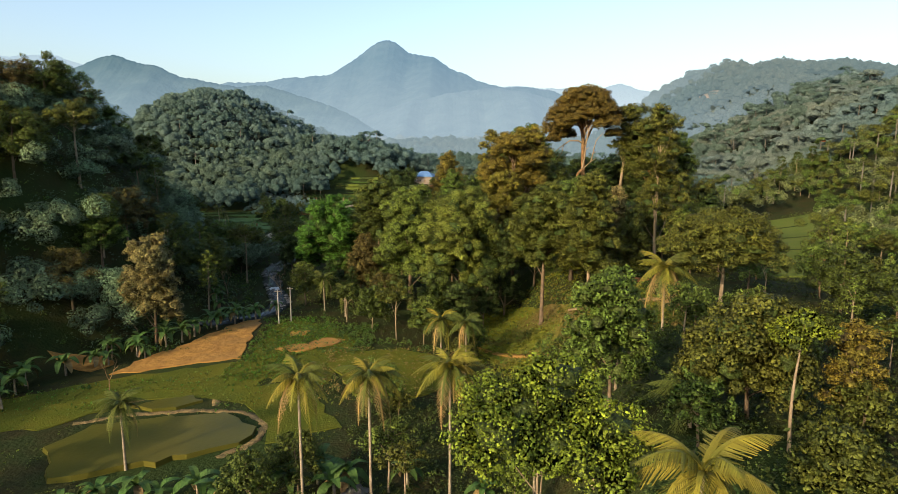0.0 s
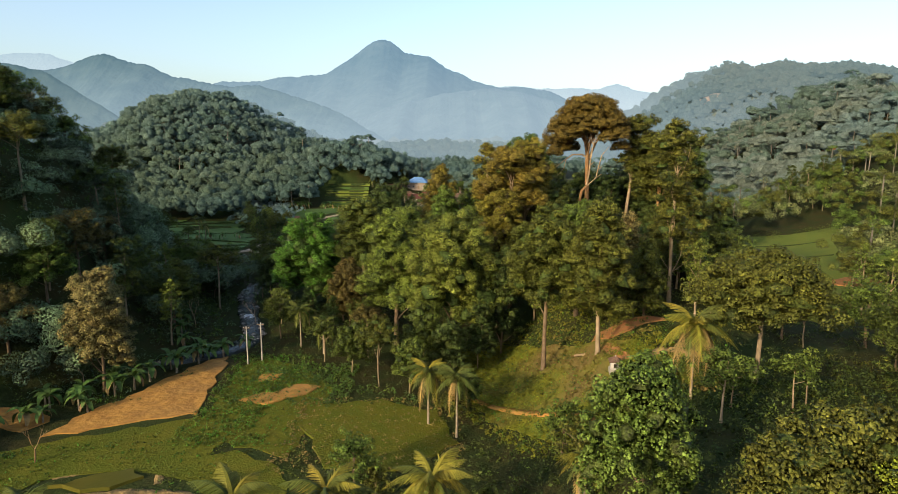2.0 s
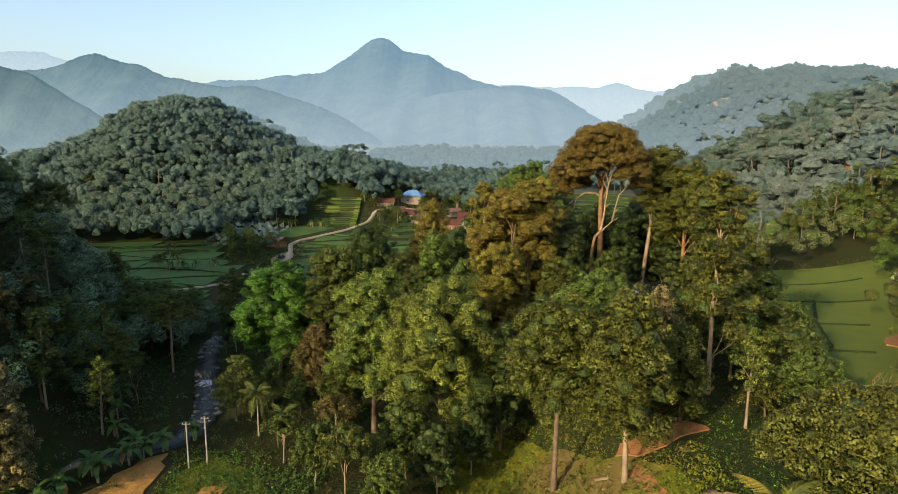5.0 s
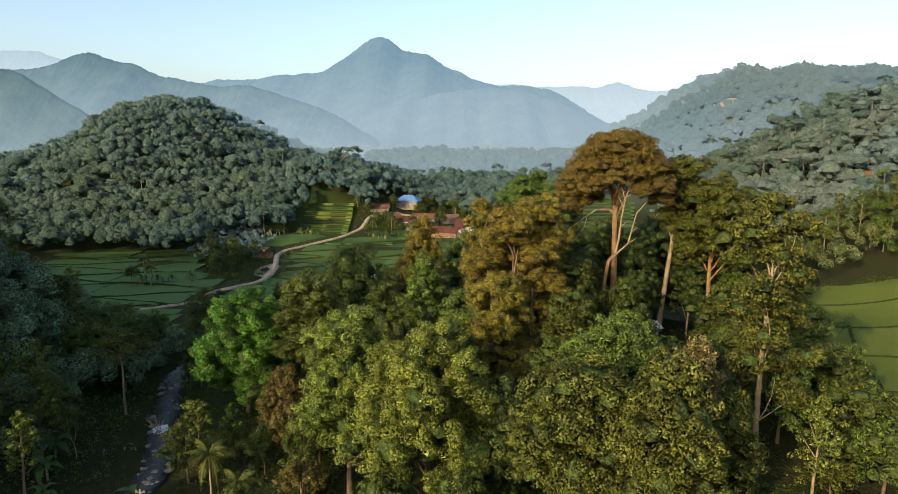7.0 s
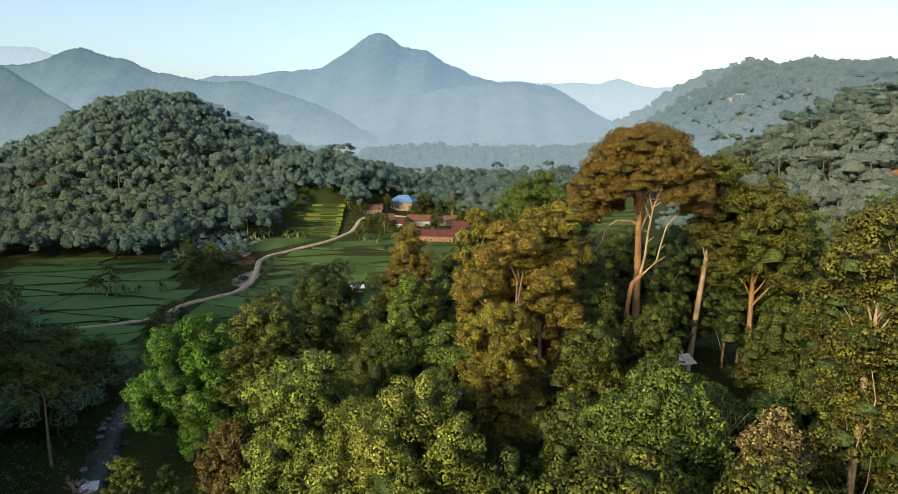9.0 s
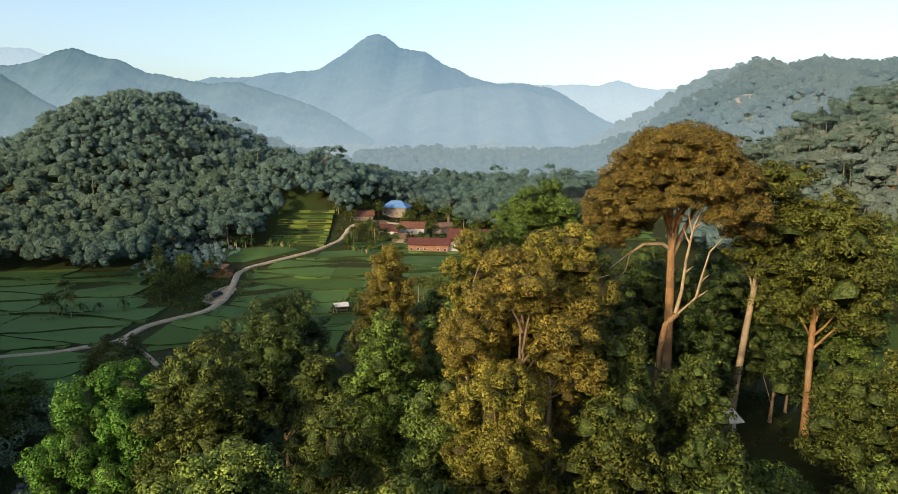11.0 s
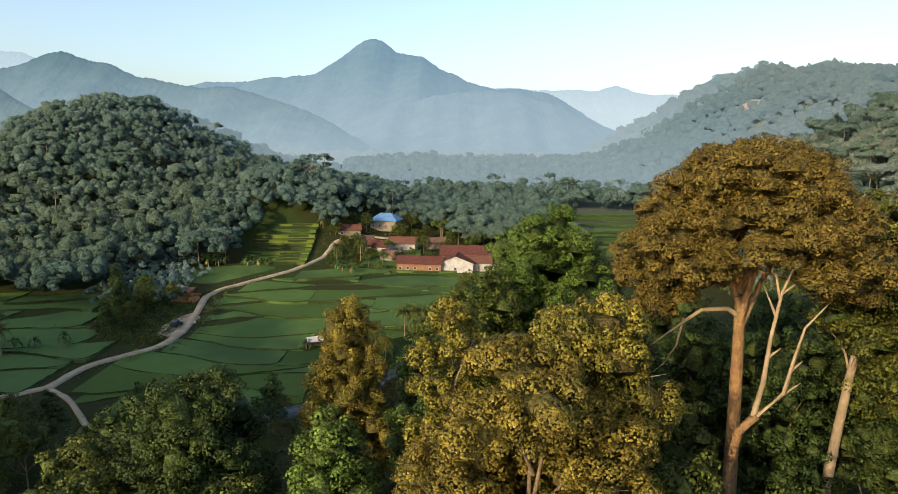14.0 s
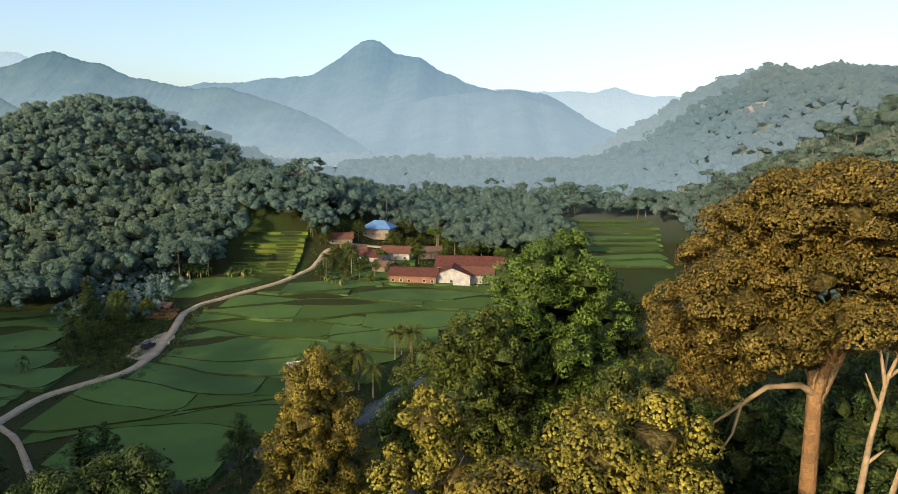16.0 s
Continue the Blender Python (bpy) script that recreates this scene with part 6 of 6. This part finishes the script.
for i, (x, y, s) in enumerate([(-27, 453, 0.6), (-11, 451, 0.55), (-1, 449, 0.6), (-25, 420, 0.5), (-13, 422, 0.45), (3, 426, 0.55), (-30, 430, 0.5), (14, 431, 0.5), (-8, 404, 0.4), (-14, 401, 0.45), (-20, 409, 0.5), (40, 424, 0.6), (-41, 441, 0.6), (-43, 456, 0.65),
                               (11, 456, 0.7), (-5, 472, 0.7), (1, 480, 0.75), (-29, 478, 0.7), (-9, 480, 0.7), (20, 446, 0.65), (28, 436, 0.6), (-2, 412, 0.4), (36, 398, 0.5), (42, 410, 0.6), (-20, 399, 0.4), (-27, 405, 0.45)]):
    plant((0, 1, 6, 2, 3)[i % 5], x, y, s * 1.35, "trees between the houses")
for k, x, y, s in ((0, -11.5, 291, 0.85), (2, -8.5, 294, 0.75), (0, -14.5, 294, 0.6), (1, -10, 287, 0.55)):
    plant(k, x, y, s, "trees among the fields")
for i, (x, y, s) in enumerate([(-92, 398, 1.5), (-90, 401, 1.7), (-88, 397, 1.6), (-86, 400, 1.8), (-84, 398, 1.6), (-82, 401, 1.5), (-72, 399, 1.6), (-70, 401, 1.7), (-67, 399, 1.5), (-64, 400, 1.3), (-30, 392, 1.4), (-26, 389, 1.5), (-33, 396, 1.4), (-104, 297, 1.5), (-109, 295, 1.6), (-100, 299, 1.3), (-26, 300, 1.2), (-22, 306, 1.3), (-19, 309, 1.2), (-24, 308, 1.3), (-92, 300, 1.2), (-95, 304, 1.3)]):
    stand(copy_thing(bananas[i % 3], Matrix()), x, y, "banana plant with broad green leaves beside fields", "banana plants", turn=i * 2.1, scale=s, category="banana plant")
for i, (x, y, s) in enumerate([(-115, 299, 0.32), (-86, 312, 0.36), (-89, 317, 0.40), (-84, 321, 0.36), (-88, 326, 0.42), (-93, 330, 0.40), (-85, 334, 0.42), (-96, 338, 0.45), (-90, 343, 0.45), (-82, 347, 0.36), (-100, 345, 0.45), (-21, 311, 0.3), (-17, 304, 0.3), (-104, 352, 0.5), (-94, 352, 0.5), (-36, 399, 0.26), (-31, 405, 0.32), (-37, 405, 0.3), (-25, 396, 0.24), (-28, 411, 0.36), (-15, 394, 0.24)]):
    plant((0, 2, 1)[i % 3], x, y, s * 1.7, "trees among the fields")


# ---- village ----
def gable_roof(w, d, h, over, z, hip):
    """Vertices and faces of a roof slab 0.15 thick with ridge along x; hip: how far the ridge ends draw in."""
    a, b, t = w / 2 + over, d / 2 + over, 0.16
    top = [(-a, -b, z), (a, -b, z), (a, b, z), (-a, b, z), (-a + hip, 0, z + h), (a - hip, 0, z + h)]
    v = top + [(x, y, q - t) for x, y, q in top]
    f = [(0, 1, 5, 4), (2, 3, 4, 5), (1, 2, 5), (3, 0, 4), (6, 10, 11, 7), (8, 11, 10, 9), (7, 11, 8), (9, 10, 6), (0, 6, 7, 1), (1, 7, 8, 2), (2, 8, 9, 3), (3, 9, 6, 0)]
    if not hip:
        f = [q for q in f if q not in ((1, 2, 5), (3, 0, 4), (7, 11, 8), (9, 10, 6), (1, 7, 8, 2), (3, 9, 6, 0))]
        f += [(1, 5, 11, 7), (5, 2, 8, 11), (3, 4, 10, 9), (4, 0, 6, 10)]
    return v, f


def house(x, y, w, d, wall_h, roof_h, turn, roof, wall, label, hip=0.0, over=0.7, windows=3, name="house", door=True, z=None):
    g = min(ground_at(x + a, y + b) for a in (-w / 3, w / 3) for b in (-d / 3, d / 3)) if z is None else z
    root = new(name)
    bm = bmesh.new()
    t = 0.2
    for x0, x1, y0, y1 in ((-w / 2, w / 2, -d / 2, -d / 2 + t), (-w / 2, w / 2, d / 2 - t, d / 2), (-w / 2, -w / 2 + t, -d / 2 + t, d / 2 - t), (w / 2 - t, w / 2, -d / 2 + t, d / 2 - t)):
        box(bm, x0, x1, y0, y1, -1.2, wall_h)
    if not hip:
        for s in (-1, 1):
            v = [bm.verts.new(q) for q in ((s * w / 2, -d / 2, wall_h), (s * w / 2, d / 2, wall_h), (s * w / 2, 0, wall_h + roof_h * d / (d + 2 * over)), (s * (w / 2 - t), -d / 2, wall_h), (s * (w / 2 - t), d / 2, wall_h), (s * (w / 2 - t), 0, wall_h + roof_h * d / (d + 2 * over)))]
            for q in ((0, 1, 2), (5, 4, 3), (0, 3, 4, 1), (1, 4, 5, 2), (2, 5, 3, 0)):
                bm.faces.new([v[i] for i in q])
    part("wall", bm, M[wall], root)
    v, f = gable_roof(w, d, roof_h, over, wall_h + 0.02, hip)
    mesh_object("roof", v, f, M[roof], root)
    part("ridge_cap", one_box(-w / 2 - (over if not hip else -hip + over), w / 2 + (over if not hip else -hip + over), -0.16, 0.16, wall_h + roof_h - 0.02, wall_h + roof_h + 0.16, bevel=0.04), M[roof], root)
    for i in range(windows):
        cx = -w / 2 + w * (i + 0.5) / windows
        for side in (-1, 1):
            if door and side < 0 and i == windows // 2:
                part("door", one_box(cx - 0.5, cx + 0.5, -d / 2 - 0.05, -d / 2 + 0.02, 0, 2.1), M["wood"], root)
                continue
            fy = side * (d / 2 + 0.03)
            win = part("window", one_box(cx - 0.65, cx + 0.65, fy - 0.05, fy + 0.05, 0.95, 2.15), M["white"], root)
            part("pane", one_box(cx - 0.52, cx + 0.52, fy - 0.07, fy + 0.07, 1.06, 2.04), M["glass"], win)
    for side in (-1, 1):
        win = part("window", one_box(side * (w / 2 + 0.03) - 0.05, side * (w / 2 + 0.03) + 0.05, -0.6, 0.6, 0.95, 2.15), M["white"], root)
        part("pane", one_box(side * (w / 2 + 0.03) - 0.07, side * (w / 2 + 0.03) + 0.07, -0.48, 0.48, 1.06, 2.04), M["glass"], win)
    root.matrix_basis = pose(x, y, g + 0.15, 0, 0, turn)
    return tagged(root, label, "house", group="village houses")


house(-18, 464, 14, 10, 4.4, 3.4, -14, "blue", "cream", "two storey house with blue metal hip roof", hip=5.0, over=1.0, windows=4, z=22.3)
house(-33, 466, 10, 7, 3.0, 2.2, 6, "tile2", "cream", "low house with orange clay roof", windows=3, z=20.5)
house(-35, 447, 11, 7, 3.0, 2.4, 8, "tile2", "cream", "small house with orange clay roof beside trees", windows=3)
house(-18, 428, 11, 8, 3.0, 2.6, -22, "tile", "white", "house with red clay gable roof", windows=3)
house(-7, 434, 13, 8, 3.6, 2.8, -8, "tile2", "white", "white gabled house with orange clay roof", windows=3)
house(-11, 413, 9, 6, 2.8, 2.0, -30, "oldtile", "cream", "small house with weathered brown roof", windows=2)
house(8, 440, 10, 7, 3.0, 2.2, 10, "oldtile", "cream", "low house with weathered brown roof behind others", windows=3)
house(-26, 436, 8, 6, 2.8, 2.0, 20, "oldtile", "orangewall", "small brown roofed house", windows=2)
house(2.5, 397, 19, 8, 3.6, 2.6, -9, "tile", "orangewall", "long school wing with orange wall and red roof", windows=6, name="school_wing")
house(18, 397, 9, 15, 4.0, 3.2, 82, "tile", "white", "white gabled school hall with red roof", windows=4, name="school_hall", over=0.9)
house(26, 412, 28, 11, 4.0, 3.6, -8, "tile", "cream", "long building with large dark red roof", windows=9, name="school_block", over=0.9)
house(28, 399, 13, 8, 3.4, 2.6, -6, "tile2", "white", "low building with orange clay roof", windows=5, name="school_annex")
house(46.6, 188, 4.6, 3.4, 2.1, 0.8, 12, "sacking", "white", "small whitewashed hut with pale sheet roof under trees", windows=2, name="forest_hut")
house(-66, 500, 9, 6, 3.4, 2.4, 5, "tile", "white", "white house with red roof on the wooded ridge", windows=3, name="ridge_house", z=ground_at(-66, 500) + 4.0)
house(-52, 508, 8, 6, 3.0, 2.2, -10, "oldtile", "cream", "brown roofed house on the wooded ridge", windows=3, name="ridge_house", z=ground_at(-52, 508) + 4.0)


def shrine():
    x, y = 27.7, 110.2
    root = new("white_shrine")
    part("plinth", one_box(-1.35, 1.35, -1.3, 1.3, -0.8, 0.35, bevel=0.05), M["concrete"], root)
    part("wall", one_box(-1.05, 1.05, -1.0, 1.0, 0.35, 2.25, bevel=0.03), M["white"], root)
    # Dark blocks on the solid wall stand for the unlit inside.
    opening = part("opening", one_box(-0.42, 0.42, -1.06, -0.9, 0.75, 1.75), M["dark"], root)
    part("sill", one_box(-0.5, 0.5, -1.12, -0.98, 0.64, 0.74), M["white"], opening)
    part("opening", one_box(0.9, 1.06, -0.35, 0.35, 0.8, 1.7), M["dark"], root)
    v, f = gable_roof(2.1, 2.0, 1.0, 0.4, 2.27, 1.15)
    mesh_object("roof", v, f, M["oldtile"], root, "weathered tiled hip roof")
    part("finial", one_box(-0.12, 0.12, -0.12, 0.12, 3.2, 3.5, bevel=0.03), M["concrete"], root)
    root.matrix_basis = pose(x, y, ground_at(x, y) + 0.1, 0, 0, -8) @ Matrix.Scale(0.68, 4)
    return tagged(root, "small white plastered shrine with tiled hip roof", "shrine")


shrine()


def utility_pole(x, y, h, label):
    root = new("utility_pole")
    tubes("shaft", [([(0, 0, -0.5), (0, 0, h * 0.5), (0, 0, h)], [0.17, 0.14, 0.11])], M["concrete"], root, sides=8)
    part("crossarm", one_box(-0.7, 0.7, -0.06, 0.06, h - 0.5, h - 0.36), M["wood"], root)
    for s in (-0.55, 0.55):
        part("insulator", one_box(s - 0.05, s + 0.05, -0.05, 0.05, h - 0.36, h - 0.16, bevel=0.02), M["white"], root)
    return stand(root, x, y, label, "utility poles", category="pole")


utility_pole(-39.3, 140.5, 8.2, "grey concrete utility pole beside the soil plot")
utility_pole(-36.9, 142.3, 8.4, "grey concrete utility pole behind vegetables")


def car(x, y, turn):
    root = new("parked_car")
    bm = bmesh.new()
    prof = [(-2.1, 0.35), (-2.1, 0.85), (-1.9, 0.98), (1.0, 0.98), (2.0, 0.85), (2.1, 0.4), (2.05, 0.3)]
    a = [bm.verts.new((px, -0.85, pz)) for px, pz in prof]
    b = [bm.verts.new((px, 0.85, pz)) for px, pz in prof]
    bm.faces.new(a[::-1]), bm.faces.new(b)
    for i in range(len(prof)):
        q = (i + 1) % len(prof)
        bm.faces.new((a[i], a[q], b[q], b[i]))
    part("body", bm, M["carpaint"], root)
    bm = bmesh.new()
    lo, hi = [(-2.0, 0.98), (1.0, 0.98)], [(-1.8, 1.7), (0.35, 1.7)]
    va = [bm.verts.new((px, s * 0.8, pz)) for s in (-1, 1) for px, pz in lo] + [bm.verts.new((px, s * 0.68, pz)) for s in (-1, 1) for px, pz in hi]
    for q in ((0, 1, 5, 4), (3, 2, 6, 7), (1, 3, 7, 5), (2, 0, 4, 6), (4, 5, 7, 6)):
        bm.faces.new([va[i] for i in q])
    part("cabin", bm, M["glass"], root, "dark tinted cabin windows")
    part("roof", one_box(-1.85, 0.38, -0.7, 0.7, 1.69, 1.77, bevel=0.03), M["carpaint"], root)
    for s in (-0.6, 0.6):
        part("headlight", one_box(2.0, 2.12, s - 0.17, s + 0.17, 0.62, 0.80), M["white"], root)
    for wx in (-1.35, 1.35):
        for wy in (-0.82, 0.82):
            bm = bmesh.new()
            bmesh.ops.create_cone(bm, cap_ends=True, segments=14, radius1=0.34, radius2=0.34, depth=0.22, matrix=pose(wx, wy, 0.34, 90, 0, 0))
            wheel = part("wheel", bm, M["rubber"], root)
            bm = bmesh.new()
            bmesh.ops.create_cone(bm, cap_ends=True, segments=10, radius1=0.19, radius2=0.17, depth=0.25, matrix=pose(wx, wy, 0.34, 90, 0, 0))
            part("rim", bm, M["concrete"], wheel)
    root.matrix_basis = pose(x, y, ground_at(x, y) + 0.5, 0, 0, turn)
    return tagged(root, "dark car parked beside the gravel road", "car")


car(-69.5, 319, 78)
patch("layby", [(-73, 312), (-66, 311), (-66, 330), (-71, 334), (-74, 324)], M["road"], 0.35, label="bare widened soil beside the road", category="soil", seed=31)


def shelter(x, y, w, d, h, roof, label, turn, name):
    """Open field shelter: posts under a lean roof with a plank floor."""
    root = new(name)
    for sx in (-1, 1):
        for sy in (-1, 1):
            part("post", one_box(sx * (w / 2 - 0.1) - 0.07, sx * (w / 2 - 0.1) + 0.07, sy * (d / 2 - 0.1) - 0.07, sy * (d / 2 - 0.1) + 0.07, -0.5, h), M["wood"], root)
    part("platform", one_box(-w / 2, w / 2, -d / 2, d / 2, 0.5, 0.62), M["wood"], root)
    part("back_wall", one_box(-w / 2, w / 2, d / 2 - 0.08, d / 2 - 0.02, 0.62, h - 0.1), M["wood"], root)
    v, f = gable_roof(w, d, 0.9, 0.5, h, 0.0)
    mesh_object("roof", v, f, M[roof], root)
    root.matrix_basis = pose(x, y, ground_at(x, y) + 0.4, 0, 0, turn)
    return tagged(root, label, "hut")


shelter(-24, 302, 3.6, 2.8, 2.0, "sacking", "field hut with pale sheet roof among paddies", 20, "field_hut")
shelter(-80, 356, 4.6, 3.4, 2.3, "oldtile", "brown roadside shack on a cut bank", -15, "roadside_shack")
patch("shack_bank", [(-84, 349), (-76, 347), (-75, 352), (-78, 360), (-85, 359)], M["redsoil"], 0.35, label="cut ochre bank below the shack", category="soil", seed=32)
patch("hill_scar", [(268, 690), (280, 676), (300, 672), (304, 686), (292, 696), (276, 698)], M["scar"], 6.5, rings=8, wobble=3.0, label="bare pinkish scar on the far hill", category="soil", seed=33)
patch("slope_scar", [(212, 382), (224, 376), (236, 388), (228, 397), (215, 394)], M["redsoil"], 2.0, label="bare orange soil on the hillside", category="soil", seed=34)


# ---- bare trees, stones, small things ----
def bare_tree(x, y, h, bark, seed, label, spread_a=0.55, girth=0.14):
    rng2 = random.Random(seed)
    root = new("bare_tree")
    stem, boughs = [], []

    def grow(p, d, length, rad, depth, parts):
        q = p + d * length
        m = p + d * length * 0.5 + Vector((rng2.uniform(-1, 1), rng2.uniform(-1, 1), 0)) * length * 0.06
        parts.append(([p, m, q], [rad, rad * 0.82, rad * 0.6]))
        if depth:
            for _ in range(rng2.choice((2, 3))):
                e = (d + Vector((rng2.uniform(-1, 1), rng2.uniform(-1, 1), rng2.uniform(-0.1, 0.7))) * spread_a * 1.4).normalized()
                if depth == 4:
                    boughs.append([])
                grow(q, e, length * rng2.uniform(0.55, 0.8), rad * 0.6, depth - 1, boughs[-1])

    grow(Vector((0, 0, -0.4)), Vector((rng2.uniform(-0.1, 0.1), 0, 1)), h * 0.36, girth, 4, stem)
    tubes("trunk", stem, M[bark], root, sides=6)
    for bough in boughs:
        tubes("branch", bough, M[bark], root, sides=4)
    return stand(root, x, y, label, "bare trees")


bare_tree(-60, 166, 9.5, "deadwood", 1, "leafless pale tree beside the river")
bare_tree(-57, 100, 7, "orangebark", 2, "leafless reddish small tree at the forest edge")
bare_tree(-47, 172, 8, "deadwood", 3, "leafless grey tree above the river")
bare_tree(58, 112, 11, "deadwood", 4, "leafless pale tree lit by the sun", 0.45)
bare_tree(36, 145, 17, "deadwood", 5, "leafless spreading tree among the knoll trees")
bare_tree(-66, 128, 8, "deadwood", 6, "leafless twiggy tree in the shade")
bare_tree(64, 128, 10, "orangebark", 7, "leafless orange lit tree beside the field")
bare_tree(210, 470, 18, "deadwood", 8, "leafless white tree on the far hillside")


def stone_mesh(seed, size=1.0):
    bm = bmesh.new()
    bmesh.ops.create_icosphere(bm, subdivisions=2, radius=size)
    for v in bm.verts:
        n = noise.noise(v.co * 1.3 + Vector((seed * 7.1, 0, 0)))
        v.co *= 1 + 0.45 * n
        v.co.z *= 0.6
    me = bpy.data.meshes.new("stone")
    bm.to_mesh(me)
    bm.free()
    me.materials.append(M["rock"])
    return me


STONES = [stone_mesh(i) for i in range(4)]
rs = random.Random(8)
river_line = resample(RIVER, 1.0)
near_part = [p for p in river_line if 156 < p[1] < 225 and p[0] < -40]
for i in range(70):
    px, py = rs.choice(near_part)
    ob = new("river_stone", rs.choice(STONES))
    s = rs.uniform(0.25, 0.9) ** 1.3
    px, py = px + rs.uniform(-2.6, 2.6), py + rs.uniform(-1, 1)
    ob.matrix_basis = Matrix.LocRotScale((px, py, max(ground_at(px, py), 8.2) + s * 0.15), Euler((0, 0, rs.uniform(0, 6))), (s, s * rs.uniform(0.7, 1.2), s))
    tagged(ob, "grey rounded river stone in shallow water", "stone", group="river stones")
boulder = new("boulder", STONES[1])
boulder.matrix_basis = Matrix.LocRotScale((-11, 67.5, ground_at(-11, 67.5) + 0.6), Euler((0, 0, 1)), (1.9, 1.5, 1.5))
tagged(boulder, "large grey brown boulder among banana plants", "boulder")
patch("rapids", [(-52.6, 178), (-51, 176.5), (-49.6, 178), (-51, 181), (-52.6, 181.5)], M["foam"], 0.1, level=8.46, label="white rapids in the river", category="water", seed=41, wobble=0.9)

log = new("fallen_log")
tubes("trunk", [([(-1.6, 0, 0.25), (-0.5, 0.1, 0.3), (0.7, 0.05, 0.28), (1.6, -0.1, 0.25)], [0.2, 0.24, 0.22, 0.16])], M["deadwood"], log, sides=8)
tubes("stub", [([(0.2, 0, 0.4), (0.4, 0.2, 0.8)], [0.09, 0.05])], M["deadwood"], log, sides=5)
stand(log, 25.5, 122.5, "pale fallen log on the red earth bank", category="log", turn=0.15)
ribbon("earth_ring", [(26.5, 99), (27.5, 104), (30, 108), (34, 110.5), (38, 109), (41, 105)], 1.0, M["stones"], 0.55, "curved ochre earth bank with dry thatch", "bank", step=0.7, ragged=1.2)
patch("ring_pond", [(29, 99), (30, 104), (33, 107), (37, 106.5), (39, 103), (36, 97)], M["grass"], 0.2, label="sunken grassy plot inside the earth bank", seed=42)
undergrowth("dry_thatch", (26, 42, 98, 112), 160, 0.3, ["palmdry", "bananadry"], "dry straw on the earth bank", 43, (0.2, 0.5), test=lambda x, y: near_line(x, y, [(26.5, 99), (27.5, 104), (30, 108), (34, 110.5), (38, 109), (41, 105)]) < 1.2)
